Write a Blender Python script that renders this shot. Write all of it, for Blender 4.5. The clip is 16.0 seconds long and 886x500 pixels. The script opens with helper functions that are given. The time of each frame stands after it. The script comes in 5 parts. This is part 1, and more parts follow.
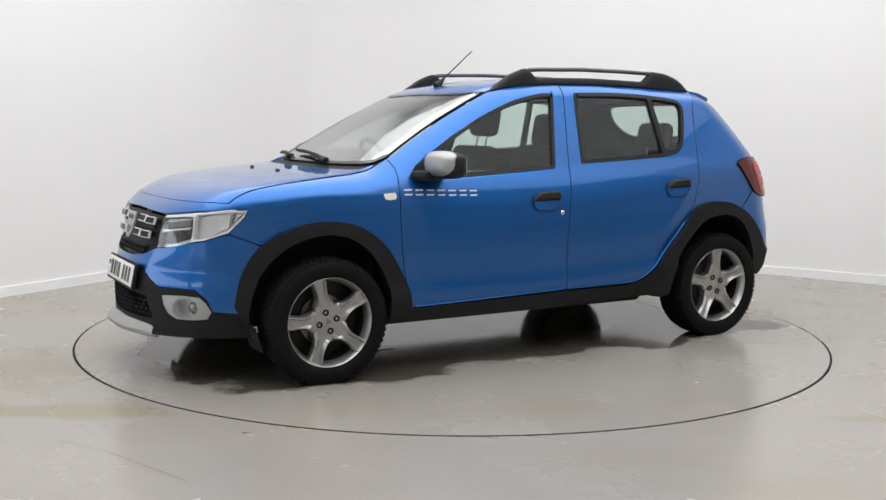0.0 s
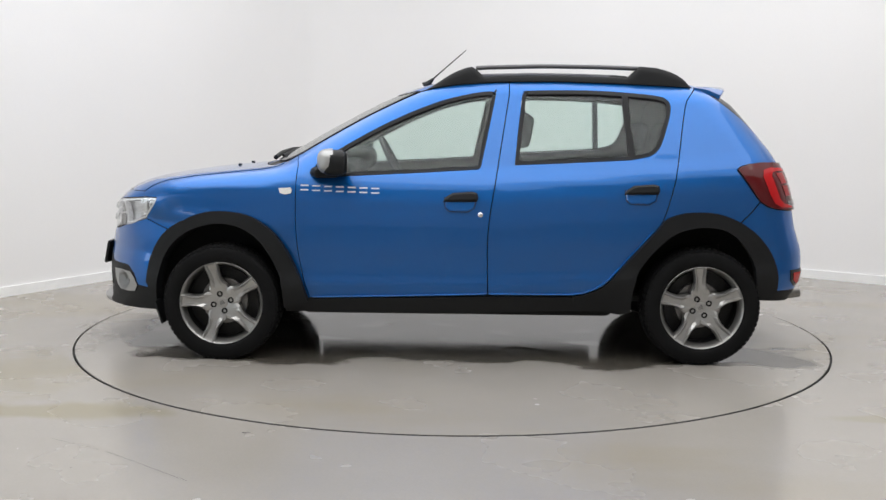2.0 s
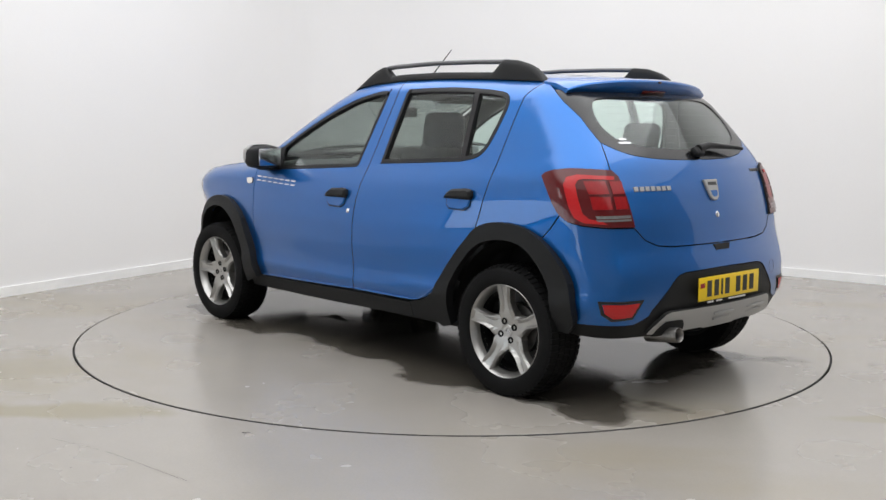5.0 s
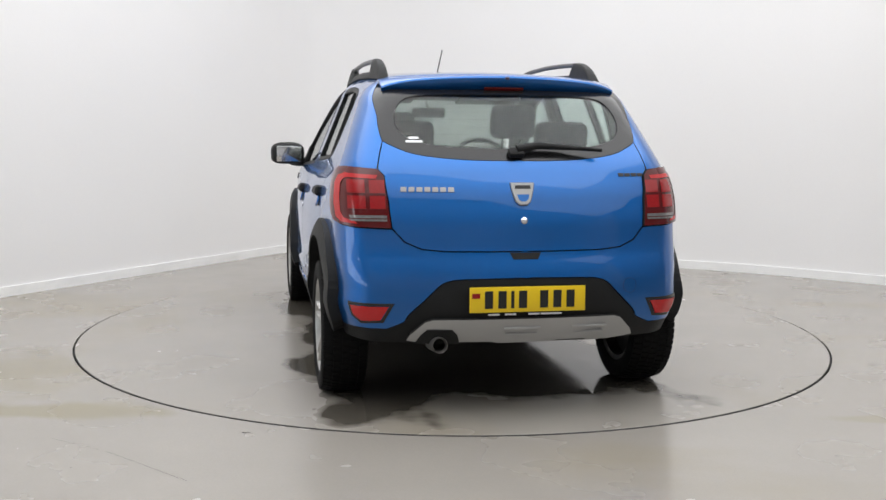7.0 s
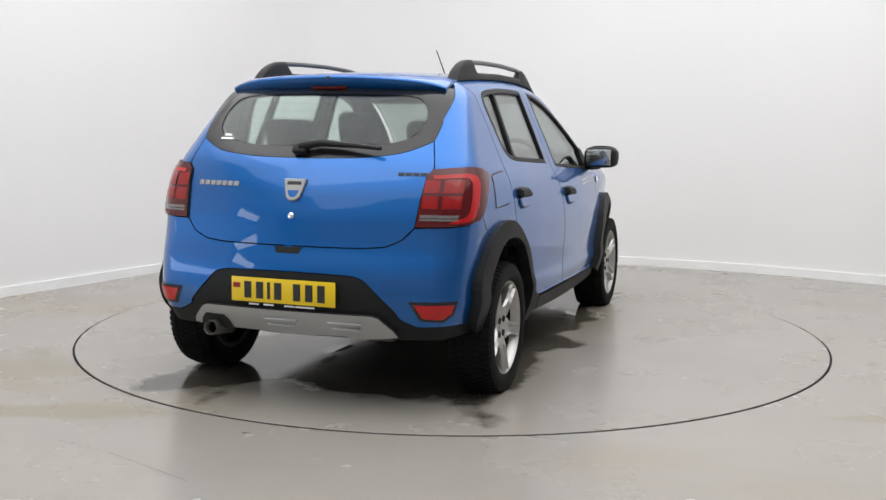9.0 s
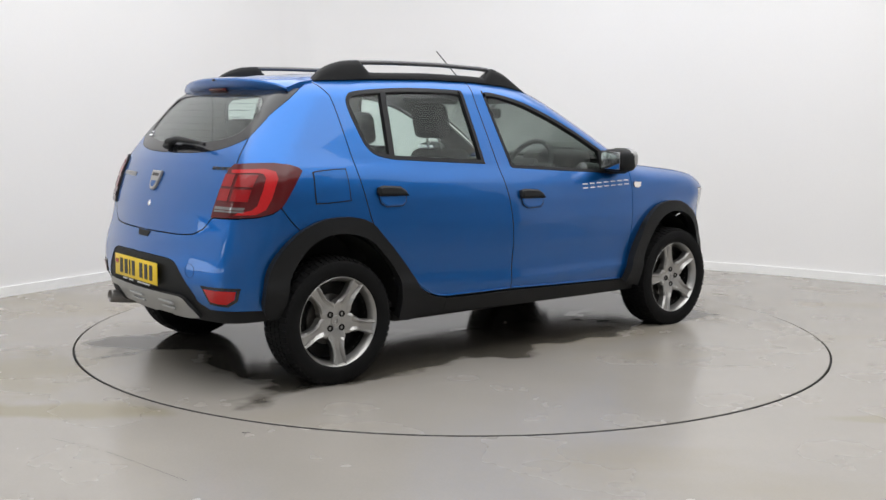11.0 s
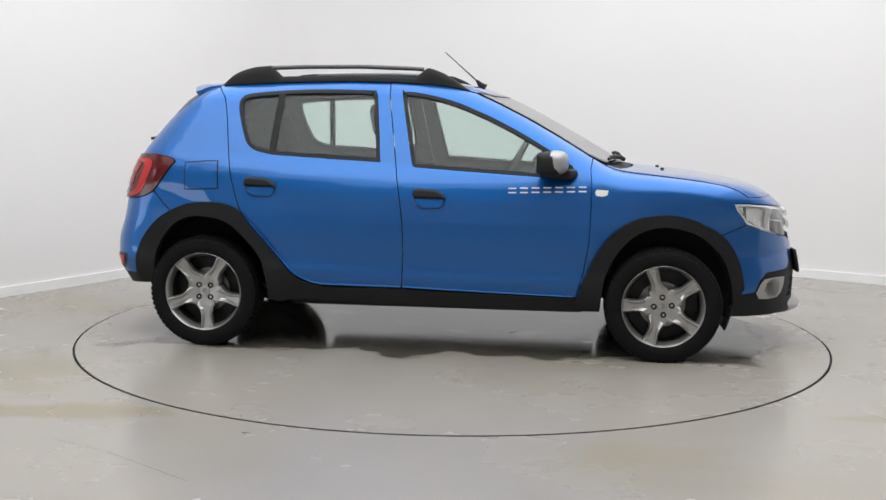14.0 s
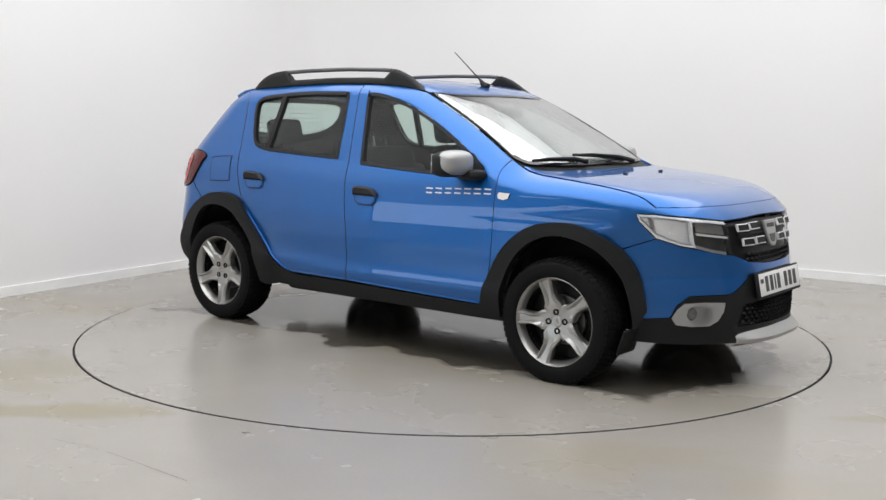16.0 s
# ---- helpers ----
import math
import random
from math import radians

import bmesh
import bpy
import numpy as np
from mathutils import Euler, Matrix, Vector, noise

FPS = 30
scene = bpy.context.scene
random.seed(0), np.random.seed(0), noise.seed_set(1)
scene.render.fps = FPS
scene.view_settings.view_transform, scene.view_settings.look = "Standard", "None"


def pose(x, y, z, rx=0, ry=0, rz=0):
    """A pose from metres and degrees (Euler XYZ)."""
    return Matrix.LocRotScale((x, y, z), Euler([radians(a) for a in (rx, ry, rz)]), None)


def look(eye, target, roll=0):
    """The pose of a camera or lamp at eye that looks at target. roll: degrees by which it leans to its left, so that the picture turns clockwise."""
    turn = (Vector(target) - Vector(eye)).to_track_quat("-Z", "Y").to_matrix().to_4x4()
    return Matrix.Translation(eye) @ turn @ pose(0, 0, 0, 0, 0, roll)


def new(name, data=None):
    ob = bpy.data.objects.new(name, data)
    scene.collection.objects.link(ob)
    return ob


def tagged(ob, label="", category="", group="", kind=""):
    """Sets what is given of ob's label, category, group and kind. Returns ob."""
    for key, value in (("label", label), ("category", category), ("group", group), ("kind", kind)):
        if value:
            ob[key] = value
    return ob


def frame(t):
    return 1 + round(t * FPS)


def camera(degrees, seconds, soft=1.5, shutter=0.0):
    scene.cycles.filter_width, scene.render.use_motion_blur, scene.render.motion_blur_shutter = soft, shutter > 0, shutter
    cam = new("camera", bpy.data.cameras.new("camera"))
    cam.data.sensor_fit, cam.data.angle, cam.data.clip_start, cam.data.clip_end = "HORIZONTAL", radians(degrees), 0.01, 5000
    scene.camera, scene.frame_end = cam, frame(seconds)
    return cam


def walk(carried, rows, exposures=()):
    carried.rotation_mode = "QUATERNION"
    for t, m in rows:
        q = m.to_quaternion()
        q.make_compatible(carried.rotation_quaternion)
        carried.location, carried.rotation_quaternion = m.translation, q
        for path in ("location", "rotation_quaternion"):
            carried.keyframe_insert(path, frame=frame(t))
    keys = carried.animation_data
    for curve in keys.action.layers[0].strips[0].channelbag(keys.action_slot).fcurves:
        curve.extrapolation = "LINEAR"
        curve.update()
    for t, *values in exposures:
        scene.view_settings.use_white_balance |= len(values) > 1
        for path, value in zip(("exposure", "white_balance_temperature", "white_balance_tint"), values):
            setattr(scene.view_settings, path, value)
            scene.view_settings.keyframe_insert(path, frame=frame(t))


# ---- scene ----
# ---- the camera: it stands still beside the turntable ----
cam = camera(46.37, 16.0)
EYE = Vector((0.0, -6.429, 1.301))
WAY = Vector((-0.00904, 0.99219, -0.1244))
walk(cam, [(0.0, look(EYE, EYE + WAY, 0.586)), (16.0, look(EYE, EYE + WAY, 0.586))])

# the turntable's heading, degrees by seconds
TURN = ((0.0, 210.48), (1.0, 195.1), (2.0, 179.8), (3.0, 164.5), (4.0, 149.1), (5.0, 133.5), (6.0, 117.75), (7.0, 102.0), (8.0, 86.3),
        (9.0, 70.7), (10.0, 55.1), (11.0, 39.8), (12.0, 24.5), (13.0, 8.95), (14.0, -6.7), (15.0, -22.45), (16.0, -38.3))
CAR_X, CAR_Y = -0.052, 0.092  # the car's middle on the turntable


# ---- light: a daylight door in the side wall and a wide ceiling softbox ----
world = bpy.data.worlds.new("world")
scene.world = world
world.use_nodes = True
world.node_tree.nodes["Background"].inputs[0].default_value = (0.8, 0.9, 1.0, 1)
world.node_tree.nodes["Background"].inputs[1].default_value = 0.3
scene.view_settings.exposure = 0.0


def area_lamp(name, at, toward, w, h, watts, colour):
    d = bpy.data.lights.new(name, "AREA")
    d.shape, d.size, d.size_y, d.energy, d.color = "RECTANGLE", w, h, watts, colour
    ob = new(name, d)
    ob.matrix_world = look(at, toward)
    return ob


area_lamp("ceiling_softbox_light", (0.0, -1.1, 4.02), (0.0, -1.09, 0), 7.4, 6.6, 222, (0.985, 0.99, 1.0))
area_lamp("wide_softbox_light", (0.9, -1.7, 4.08), (0.9, -1.69, 0), 11.2, 9.8, 330, (0.985, 0.99, 1.0))
area_lamp("high_window_light", (-6.52, -4.76, 2.80), (-5.66, -5.27, 2.80), 1.75, 0.62, 13, (0.90, 0.96, 1.0))
area_lamp("daylight", (-6.90, -5.00, 0.86), (-6.04, -5.508, 0.85), 8.55, 0.92, 64, (0.86, 0.94, 1.0))


area_lamp("front_daylight", (-7.65, -9.10, 0.86), (-7.65, -8.0, 0.85), 2.65, 0.92, 21, (0.86, 0.94, 1.0))


# ---- materials ----
def material(name, colour, rough=0.5, metal=0.0, coat=0.0, coat_rough=0.03, grain=0.0, grain_size=200.0, stain=0.0, stain_size=3.0, bump=0.0, spec=0.5):
    """A surface with fine grain, broad stains and relief, in metres."""
    m = bpy.data.materials.new(name)
    m.use_nodes = True
    n, l = m.node_tree.nodes, m.node_tree.links
    b = n["Principled BSDF"]
    b.inputs["Base Color"].default_value = (*colour, 1)
    b.inputs["Roughness"].default_value = rough
    b.inputs["Metallic"].default_value = metal
    b.inputs["Coat Weight"].default_value = coat
    b.inputs["Coat Roughness"].default_value = coat_rough
    b.inputs["Specular IOR Level"].default_value = spec
    at = n.new("ShaderNodeTexCoord")
    fine, broad = n.new("ShaderNodeTexNoise"), n.new("ShaderNodeTexNoise")
    fine.inputs["Scale"].default_value, broad.inputs["Scale"].default_value = grain_size, stain_size
    fine.inputs["Detail"].default_value, broad.inputs["Detail"].default_value = 3, 4
    for t in (fine, broad):
        l.new(at.outputs["Object"], t.inputs["Vector"])
    if grain or stain:
        value = None
        for t, k in ((fine, grain), (broad, stain)):
            r = n.new("ShaderNodeMapRange")
            r.inputs["From Min"].default_value, r.inputs["From Max"].default_value = 0.25, 0.75
            r.inputs["To Min"].default_value, r.inputs["To Max"].default_value = 1 - k, 1 + k
            l.new(t.outputs["Fac"], r.inputs["Value"])
            if value is None:
                value = r.outputs[0]
            else:
                x = n.new("ShaderNodeMath")
                x.operation = "MULTIPLY"
                l.new(value, x.inputs[0]), l.new(r.outputs[0], x.inputs[1])
                value = x.outputs[0]
        mul = n.new("ShaderNodeVectorMath")
        mul.operation = "SCALE"
        mul.inputs[0].default_value = colour
        l.new(value, mul.inputs["Scale"])
        l.new(mul.outputs[0], b.inputs["Base Color"])
        rr = n.new("ShaderNodeMapRange")
        rr.inputs["To Min"].default_value, rr.inputs["To Max"].default_value = max(0.0, rough - 0.07), min(1.0, rough + 0.07)
        l.new(broad.outputs["Fac"], rr.inputs["Value"])
        l.new(rr.outputs[0], b.inputs["Roughness"])
    if bump:
        u = n.new("ShaderNodeBump")
        u.inputs["Strength"].default_value, u.inputs["Distance"].default_value = bump, 0.002
        l.new(fine.outputs["Fac"], u.inputs["Height"])
        l.new(u.outputs[0], b.inputs["Normal"])
    return m


def glass(name, tint, base=0.04, rough=0.0, bend=4.0):
    """A thin pane: clear or tinted, with real gloss."""
    m = bpy.data.materials.new(name)
    m.use_nodes = True
    n, l = m.node_tree.nodes, m.node_tree.links
    n.remove(n["Principled BSDF"])
    clear, gloss, fres, mix = n.new("ShaderNodeBsdfTransparent"), n.new("ShaderNodeBsdfGlossy"), n.new("ShaderNodeLayerWeight"), n.new("ShaderNodeMixShader")
    power, scale = n.new("ShaderNodeMath"), n.new("ShaderNodeMapRange")
    power.operation = "POWER"
    power.inputs[1].default_value = bend
    scale.inputs["To Min"].default_value, scale.inputs["To Max"].default_value = base, 0.90
    fres.inputs["Blend"].default_value = 0.5
    l.new(fres.outputs["Facing"], power.inputs[0]), l.new(power.outputs[0], scale.inputs["Value"])
    clear.inputs[0].default_value = (*tint, 1)
    gloss.inputs["Roughness"].default_value = rough
    l.new(scale.outputs[0], mix.inputs[0]), l.new(clear.outputs[0], mix.inputs[1]), l.new(gloss.outputs[0], mix.inputs[2])
    l.new(mix.outputs[0], n["Material Output"].inputs[0])
    return m


PAINT = material("metallic_blue_paint", (0.001, 0.108, 0.385), 0.40, 0.86, 0.95, 0.022, grain=0.10, grain_size=900, stain=0.03, stain_size=1.5)
TRIM = material("black_textured_plastic", (0.009, 0.0094, 0.010), 0.55, grain=0.2, grain_size=700, stain=0.12, stain_size=5, bump=0.25, spec=0.25)
GLOSS_BLACK = material("gloss_black_plastic", (0.012, 0.012, 0.013), 0.18, grain=0.05, stain=0.05)
RUBBER = material("tyre_rubber", (0.006, 0.006, 0.0062), 0.72, grain=0.3, grain_size=400, stain=0.25, stain_size=12, bump=0.3, spec=0.12)
SEAL = material("window_seal", (0.007, 0.007, 0.008), 0.5, grain=0.1, stain=0.1, spec=0.3)
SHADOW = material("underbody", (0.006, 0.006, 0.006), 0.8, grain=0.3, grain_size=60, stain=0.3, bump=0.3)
LINING = material("grey_cabin_lining", (0.075, 0.073, 0.067), 0.85, grain=0.15, grain_size=500, stain=0.06, bump=0.2)
FABRIC = material("charcoal_seat_fabric", (0.022, 0.022, 0.0225), 0.9, grain=0.04, grain_size=90, stain=0.1)
DASH = material("dark_dash_plastic", (0.018, 0.018, 0.0185), 0.6, grain=0.2, grain_size=600, stain=0.05, bump=0.3)
ALLOY = material("silver_wheel_paint", (0.41, 0.403, 0.388), 0.33, 0.85, 0.3, 0.10, grain=0.08, grain_size=900, stain=0.10, stain_size=14)
DARK_ALLOY = material("dull_wheel_barrel", (0.018, 0.0175, 0.017), 0.5, 0.5, grain=0.2, grain_size=80, stain=0.25, stain_size=20)
SILVER = material("satin_silver_plastic", (0.37, 0.37, 0.365), 0.40, 0.6, 0.2, 0.2, grain=0.06, grain_size=700, stain=0.05)
RAIL = material("grey_rail_bar", (0.10, 0.10, 0.105), 0.35, 0.6, grain=0.1, stain=0.1)
CHROME = material("chrome", (0.80, 0.80, 0.82), 0.08, 1.0, grain=0.03, stain=0.04)
REFLECTOR = material("lamp_reflector", (0.90, 0.905, 0.92), 0.25, 0.35, grain=0.05, grain_size=60, stain=0.1, stain_size=20)
STEEL = material("brake_steel", (0.25, 0.24, 0.23), 0.4, 0.9, grain=0.2, grain_size=100, stain=0.2)
WHITE = material("white_letter", (0.75, 0.76, 0.78), 0.35, 0.2, stain=0.03)
PLATE_W = material("white_plate", (0.78, 0.78, 0.77), 0.35, grain=0.04, grain_size=900, stain=0.04)
PLATE_Y = material("yellow_plate", (0.80, 0.55, 0.01), 0.35, grain=0.04, grain_size=900, stain=0.04)
INK = material("black_ink", (0.01, 0.01, 0.01), 0.4, stain=0.05)
RED = material("red_lens", (0.27, 0.004, 0.006), 0.15, coat=0.1, grain=0.15, grain_size=140, stain=0.1)
BRIGHT_RED = material("bright_red_lens", (0.45, 0.006, 0.008), 0.2, coat=0.1, grain=0.08, grain_size=140, stain=0.06)
DARK_RED = material("smoked_red_lens", (0.085, 0.002, 0.003), 0.12, coat=0.1, grain=0.1, grain_size=140, stain=0.1)
CLEAR_LENS = material("ribbed_clear_lens", (0.20, 0.19, 0.19), 0.15, 0.3, coat=0.6, grain=0.3, grain_size=90, stain=0.2)
AMBER = material("pale_lens", (0.75, 0.74, 0.70), 0.15, coat=0.5, grain=0.1, grain_size=90, stain=0.05)
GRILLE_BLACK = material("satin_black_grille", (0.005, 0.005, 0.0055), 0.45, grain=0.1, stain=0.1, spec=0.18)
PANE = glass("window_glass", (0.88, 0.935, 0.915), 0.03)
SCREEN = glass("windscreen_glass", (0.90, 0.94, 0.92), 0.05, bend=1.35)
LENS = glass("lamp_cover", (0.97, 0.975, 0.98))
# walls out of view, their greys chosen for what the car's paint reflects
UNSEEN_GREY = material("grey_unseen_wall", (0.60, 0.603, 0.607), 0.7, grain=0.03, grain_size=20, stain=0.15, stain_size=0.8)
SIDE_WALL = material("dark_grey_unseen_wall", (0.25, 0.252, 0.255), 0.7, grain=0.03, grain_size=20, stain=0.15, stain_size=0.8)
WALL = material("white_wall_paint", (0.80, 0.79, 0.785), 0.7, grain=0.012, grain_size=120, stain=0.014, stain_size=0.7, bump=0.05)
BOARD = material("white_gloss_baseboard", (0.84, 0.84, 0.83), 0.4, grain=0.02, grain_size=60, stain=0.05, stain_size=2.5)
FLOOR_C = (0.302, 0.281, 0.253)


def floor_material(name, wet):
    """Sealed concrete: cloudy grey, brown drag stains, and on the table water that came down from the car, with the
    car's shade painted in.
    """
    m = material(name, FLOOR_C, 0.30, grain=0.035, grain_size=160, stain=0.05, stain_size=1.1, spec=0.5)
    n, l = m.node_tree.nodes, m.node_tree.links
    b = n["Principled BSDF"]
    at = n.new("ShaderNodeTexCoord")

    def noise_at(scale, detail, stretch=(1, 1, 1), rough=0.5):
        mp, t = n.new("ShaderNodeMapping"), n.new("ShaderNodeTexNoise")
        mp.inputs["Scale"].default_value = stretch
        l.new(at.outputs["Object"], mp.inputs["Vector"]), l.new(mp.outputs[0], t.inputs["Vector"])
        t.inputs["Scale"].default_value, t.inputs["Detail"].default_value, t.inputs["Roughness"].default_value = scale, detail, rough
        return t.outputs["Fac"]

    def ramp(v, a, c, lo=0.0, hi=1.0):
        r = n.new("ShaderNodeMapRange")
        r.interpolation_type = "SMOOTHSTEP"
        for k, x in (("From Min", a), ("From Max", c), ("To Min", lo), ("To Max", hi)):
            r.inputs[k].default_value = x
        l.new(v, r.inputs["Value"])
        return r.outputs[0]

    def math_node(op, a, c):
        x = n.new("ShaderNodeMath")
        x.operation = op
        for i, v in enumerate((a, c)):
            if isinstance(v, (int, float)):
                x.inputs[i].default_value = v
            else:
                l.new(v, x.inputs[i])
        return x.outputs[0]

    def tint(src, fac, colour):
        x = n.new("ShaderNodeMix")
        x.data_type = "RGBA"
        l.new(fac, x.inputs["Factor"]), l.new(src, x.inputs[6])
        x.inputs[7].default_value = (*colour, 1)
        return x.outputs[2]

    colour = b.inputs["Base Color"].links[0].from_socket
    brown = ramp(noise_at(0.55, 5, (0.6, 1.4, 1)), 0.50, 0.68, 0, 0.55)
    colour = tint(colour, brown, (0.275, 0.238, 0.170))
    if not wet:
        # olive oil stains: one that runs up to the table's edge, one broad and faint beside it
        for cx, cy, rx, ry, k in ((-1.75, -1.97, 0.55, 0.14, 0.75), (-3.1, -1.35, 1.5, 0.75, 0.55), (1.95, -1.92, 0.30, 0.07, 0.5)):
            mp, ln = n.new("ShaderNodeMapping"), n.new("ShaderNodeVectorMath")
            mp.vector_type = "POINT"
            mp.inputs["Location"].default_value, mp.inputs["Scale"].default_value = (-cx / rx, -cy / ry, 0), (1 / rx, 1 / ry, 1)
            ln.operation = "LENGTH"
            l.new(at.outputs["Object"], mp.inputs["Vector"]), l.new(mp.outputs[0], ln.inputs[0])
            blob = math_node("ADD", ln.outputs["Value"], math_node("MULTIPLY", math_node("SUBTRACT", noise_at(3.0, 5), 0.5), 1.6))
            colour = tint(colour, ramp(blob, 1.15, 0.5, 0, k), (0.235, 0.205, 0.13))
    scuff = ramp(noise_at(2.2, 6, (0.35, 2.4, 1), 0.65), 0.66, 0.74, 0, 0.22)
    colour = tint(colour, scuff, (0.17, 0.16, 0.14))
    rough = ramp(noise_at(1.6, 4), 0.3, 0.7, 0.19, 0.30)
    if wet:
        # dripped water plus painted under-car shade: within the car's footprint, with a ragged edge
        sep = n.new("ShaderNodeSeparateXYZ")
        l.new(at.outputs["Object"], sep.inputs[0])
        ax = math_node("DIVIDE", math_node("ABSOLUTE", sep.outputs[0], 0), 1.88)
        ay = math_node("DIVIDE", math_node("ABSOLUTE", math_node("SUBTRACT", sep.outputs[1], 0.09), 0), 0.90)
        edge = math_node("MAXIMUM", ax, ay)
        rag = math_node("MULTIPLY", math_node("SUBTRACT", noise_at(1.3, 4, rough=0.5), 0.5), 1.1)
        wet_shade = ramp(math_node("ADD", edge, rag), 0.97, 0.88)
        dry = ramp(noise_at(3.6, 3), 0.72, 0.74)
        wet_shade = math_node("MULTIPLY", wet_shade, math_node("SUBTRACT", 1.0, dry))
        pool = math_node("MULTIPLY", wet_shade, ramp(noise_at(2.9, 4, (1, 1.5, 1)), 0.60, 0.612))
        # tint goes darker than wet concrete, to carry the shade under the car
        colour = tint(colour, math_node("MULTIPLY", wet_shade, 0.92), (0.060, 0.053, 0.042))
        rough = math_node("MULTIPLY", rough, math_node("SUBTRACT", 1.0, math_node("MULTIPLY", wet_shade, 0.55)))
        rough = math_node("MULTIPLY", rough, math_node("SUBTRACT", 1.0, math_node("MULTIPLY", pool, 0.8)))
        gloss = math_node("ADD", math_node("SUBTRACT", 0.5, math_node("MULTIPLY", wet_shade, 0.10)), math_node("MULTIPLY", pool, 0.15))
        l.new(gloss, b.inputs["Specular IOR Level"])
    l.new(colour, b.inputs["Base Color"])
    l.new(rough, b.inputs["Roughness"])
    return m


FLOOR = floor_material("sealed_concrete", False)
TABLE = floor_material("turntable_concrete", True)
# ---- the car's outer surface: +x is the nose, +y its left side, z up, origin on the ground midway between the axles ----
SIDE_Z = (0.20, 0.30, 0.36, 0.42, 0.47, 0.53, 0.62, 0.75, 0.87, 0.95, 1.00, 1.05, 1.25, 1.44, 1.52)
SIDE_Y = (0.78, 0.815, 0.837, 0.852, 0.843, 0.845, 0.853, 0.855, 0.842, 0.822, 0.799, 0.773, 0.695, 0.620, 0.592)
TAPER_X = (-2.1, -1.6, -1.2, -0.6, 0.0, 0.46, 0.95, 1.30, 1.67, 2.2)
TAPER_K = (0.915, 0.945, 0.965, 0.99, 1.0, 0.99, 0.965, 0.925, 0.865, 0.78)
RISE_X, RISE_Z = (-1.6, -1.2, -0.3, 2.2), (0.075, 0.06, 0.0, 0.0)
TOP_X = (-1.7, -1.5, -1.3, -0.9, -0.5, -0.2, 0.05, 0.2, 0.3, 0.45, 0.6, 0.8, 1.0, 1.12, 1.2, 1.35, 1.5, 1.75, 1.9, 2.0, 2.06, 2.2)
TOP_Z = (1.455, 1.50, 1.53, 1.553, 1.562, 1.555, 1.535, 1.51, 1.48, 1.42, 1.345, 1.235, 1.12, 1.05, 1.038, 1.024, 1.009, 0.969, 0.935, 0.891, 0.840, 0.6)
BACK_Z = (0.20, 0.36, 0.42, 0.50, 0.60, 0.67, 0.73, 0.87, 1.00, 1.12, 1.25, 1.40, 1.45, 1.60)
BACK_X = (-1.80, -1.915, -1.945, -1.96, -1.958, -1.938, -1.915, -1.888, -1.845, -1.785, -1.675, -1.54, -1.495, -1.37)
NOSE_Z = (0.15, 0.22, 0.30, 0.40, 0.50, 0.60, 0.70, 0.78, 0.83, 1.0)
NOSE_X = (2.08, 2.115, 2.115, 2.12, 2.115, 2.088, 2.054, 2.034, 2.020, 1.94)
R_SIDE, R_END, R_TOP = 0.13, 0.17, 0.09


def smooth_table(xs, ys, step):
    """A table sampled finely and rounded at its knots."""
    g = np.arange(xs[0], xs[-1] + step / 2, step)
    v = np.interp(g, xs, ys)
    w = np.hanning(11)
    w /= w.sum()
    return g, np.convolve(np.pad(v, 5, mode="reflect", reflect_type="odd"), w, "valid")


T_SIDE, T_TAPER, T_RISE = smooth_table(SIDE_Z, SIDE_Y, 0.007), smooth_table(TAPER_X, TAPER_K, 0.06), smooth_table(RISE_X, RISE_Z, 0.06)
T_TOP, T_BACK, T_NOSE = smooth_table(TOP_X, TOP_Z, 0.015), smooth_table(BACK_Z, BACK_X, 0.012), smooth_table(NOSE_Z, NOSE_X, 0.012)


def field(p):
    """Above 0 inside the car's skin, 0 on it."""
    x, y, z = p[..., 0], np.abs(p[..., 1]), p[..., 2]
    low = np.clip((1.12 - z) / 0.3, 0, 1)
    k = 1 + (np.interp(x, *T_TAPER) - 1) * (0.35 + 0.65 * low)
    side = np.interp(z - np.interp(x, *T_RISE), *T_SIDE) * k - y
    bow = np.interp(x, (-1.0, 0.0, 0.4, 1.1, 1.4), (0.0, 0.08, 0.25, 0.28, 0.03))
    drop = np.interp(x, (-1.0, 0.2, 1.0, 1.4), (0.032, 0.014, 0.0, 0.012))
    top = np.interp(x + bow * y * y, *T_TOP) - drop * (y / 0.6) ** 2 - z
    back = x - np.interp(z, *T_BACK) - 0.2 * y * y
    nose = np.interp(z, *T_NOSE) - (0.94 - 0.30 * np.clip((z - 0.75) / 0.08, 0, 1)) * y ** (2.4 + 0.6 * np.clip((z - 0.55) / 0.2, 0, 1)) - x
    parts = ((side, R_SIDE), (top, R_TOP), (back, R_END), (nose, R_END))
    return 1 - np.sqrt(sum(np.maximum(0, 1 - d / r) ** 2 for d, r in parts))


def cast(o, d, far):
    """The skin along rays from inside points o in directions d."""
    o, d = np.asarray(o, float), np.asarray(d, float)
    a, b = np.zeros(len(o)), np.full(len(o), float(far))
    for _ in range(34):
        m = (a + b) / 2
        inside = field(o + d * m[:, None]) > 0
        a, b = np.where(inside, m, a), np.where(inside, b, m)
    return o + d * a[:, None]


def normals(p):
    h = 0.004
    g = np.stack([field(p - e) - field(p + e) for e in np.eye(3) * h], 1)
    return g / (np.linalg.norm(g, axis=1, keepdims=True) + 1e-12)


CX0, CX1, CY, FAN = -1.30, 1.45, 0.30, 0.55  # the ring of rays round the body


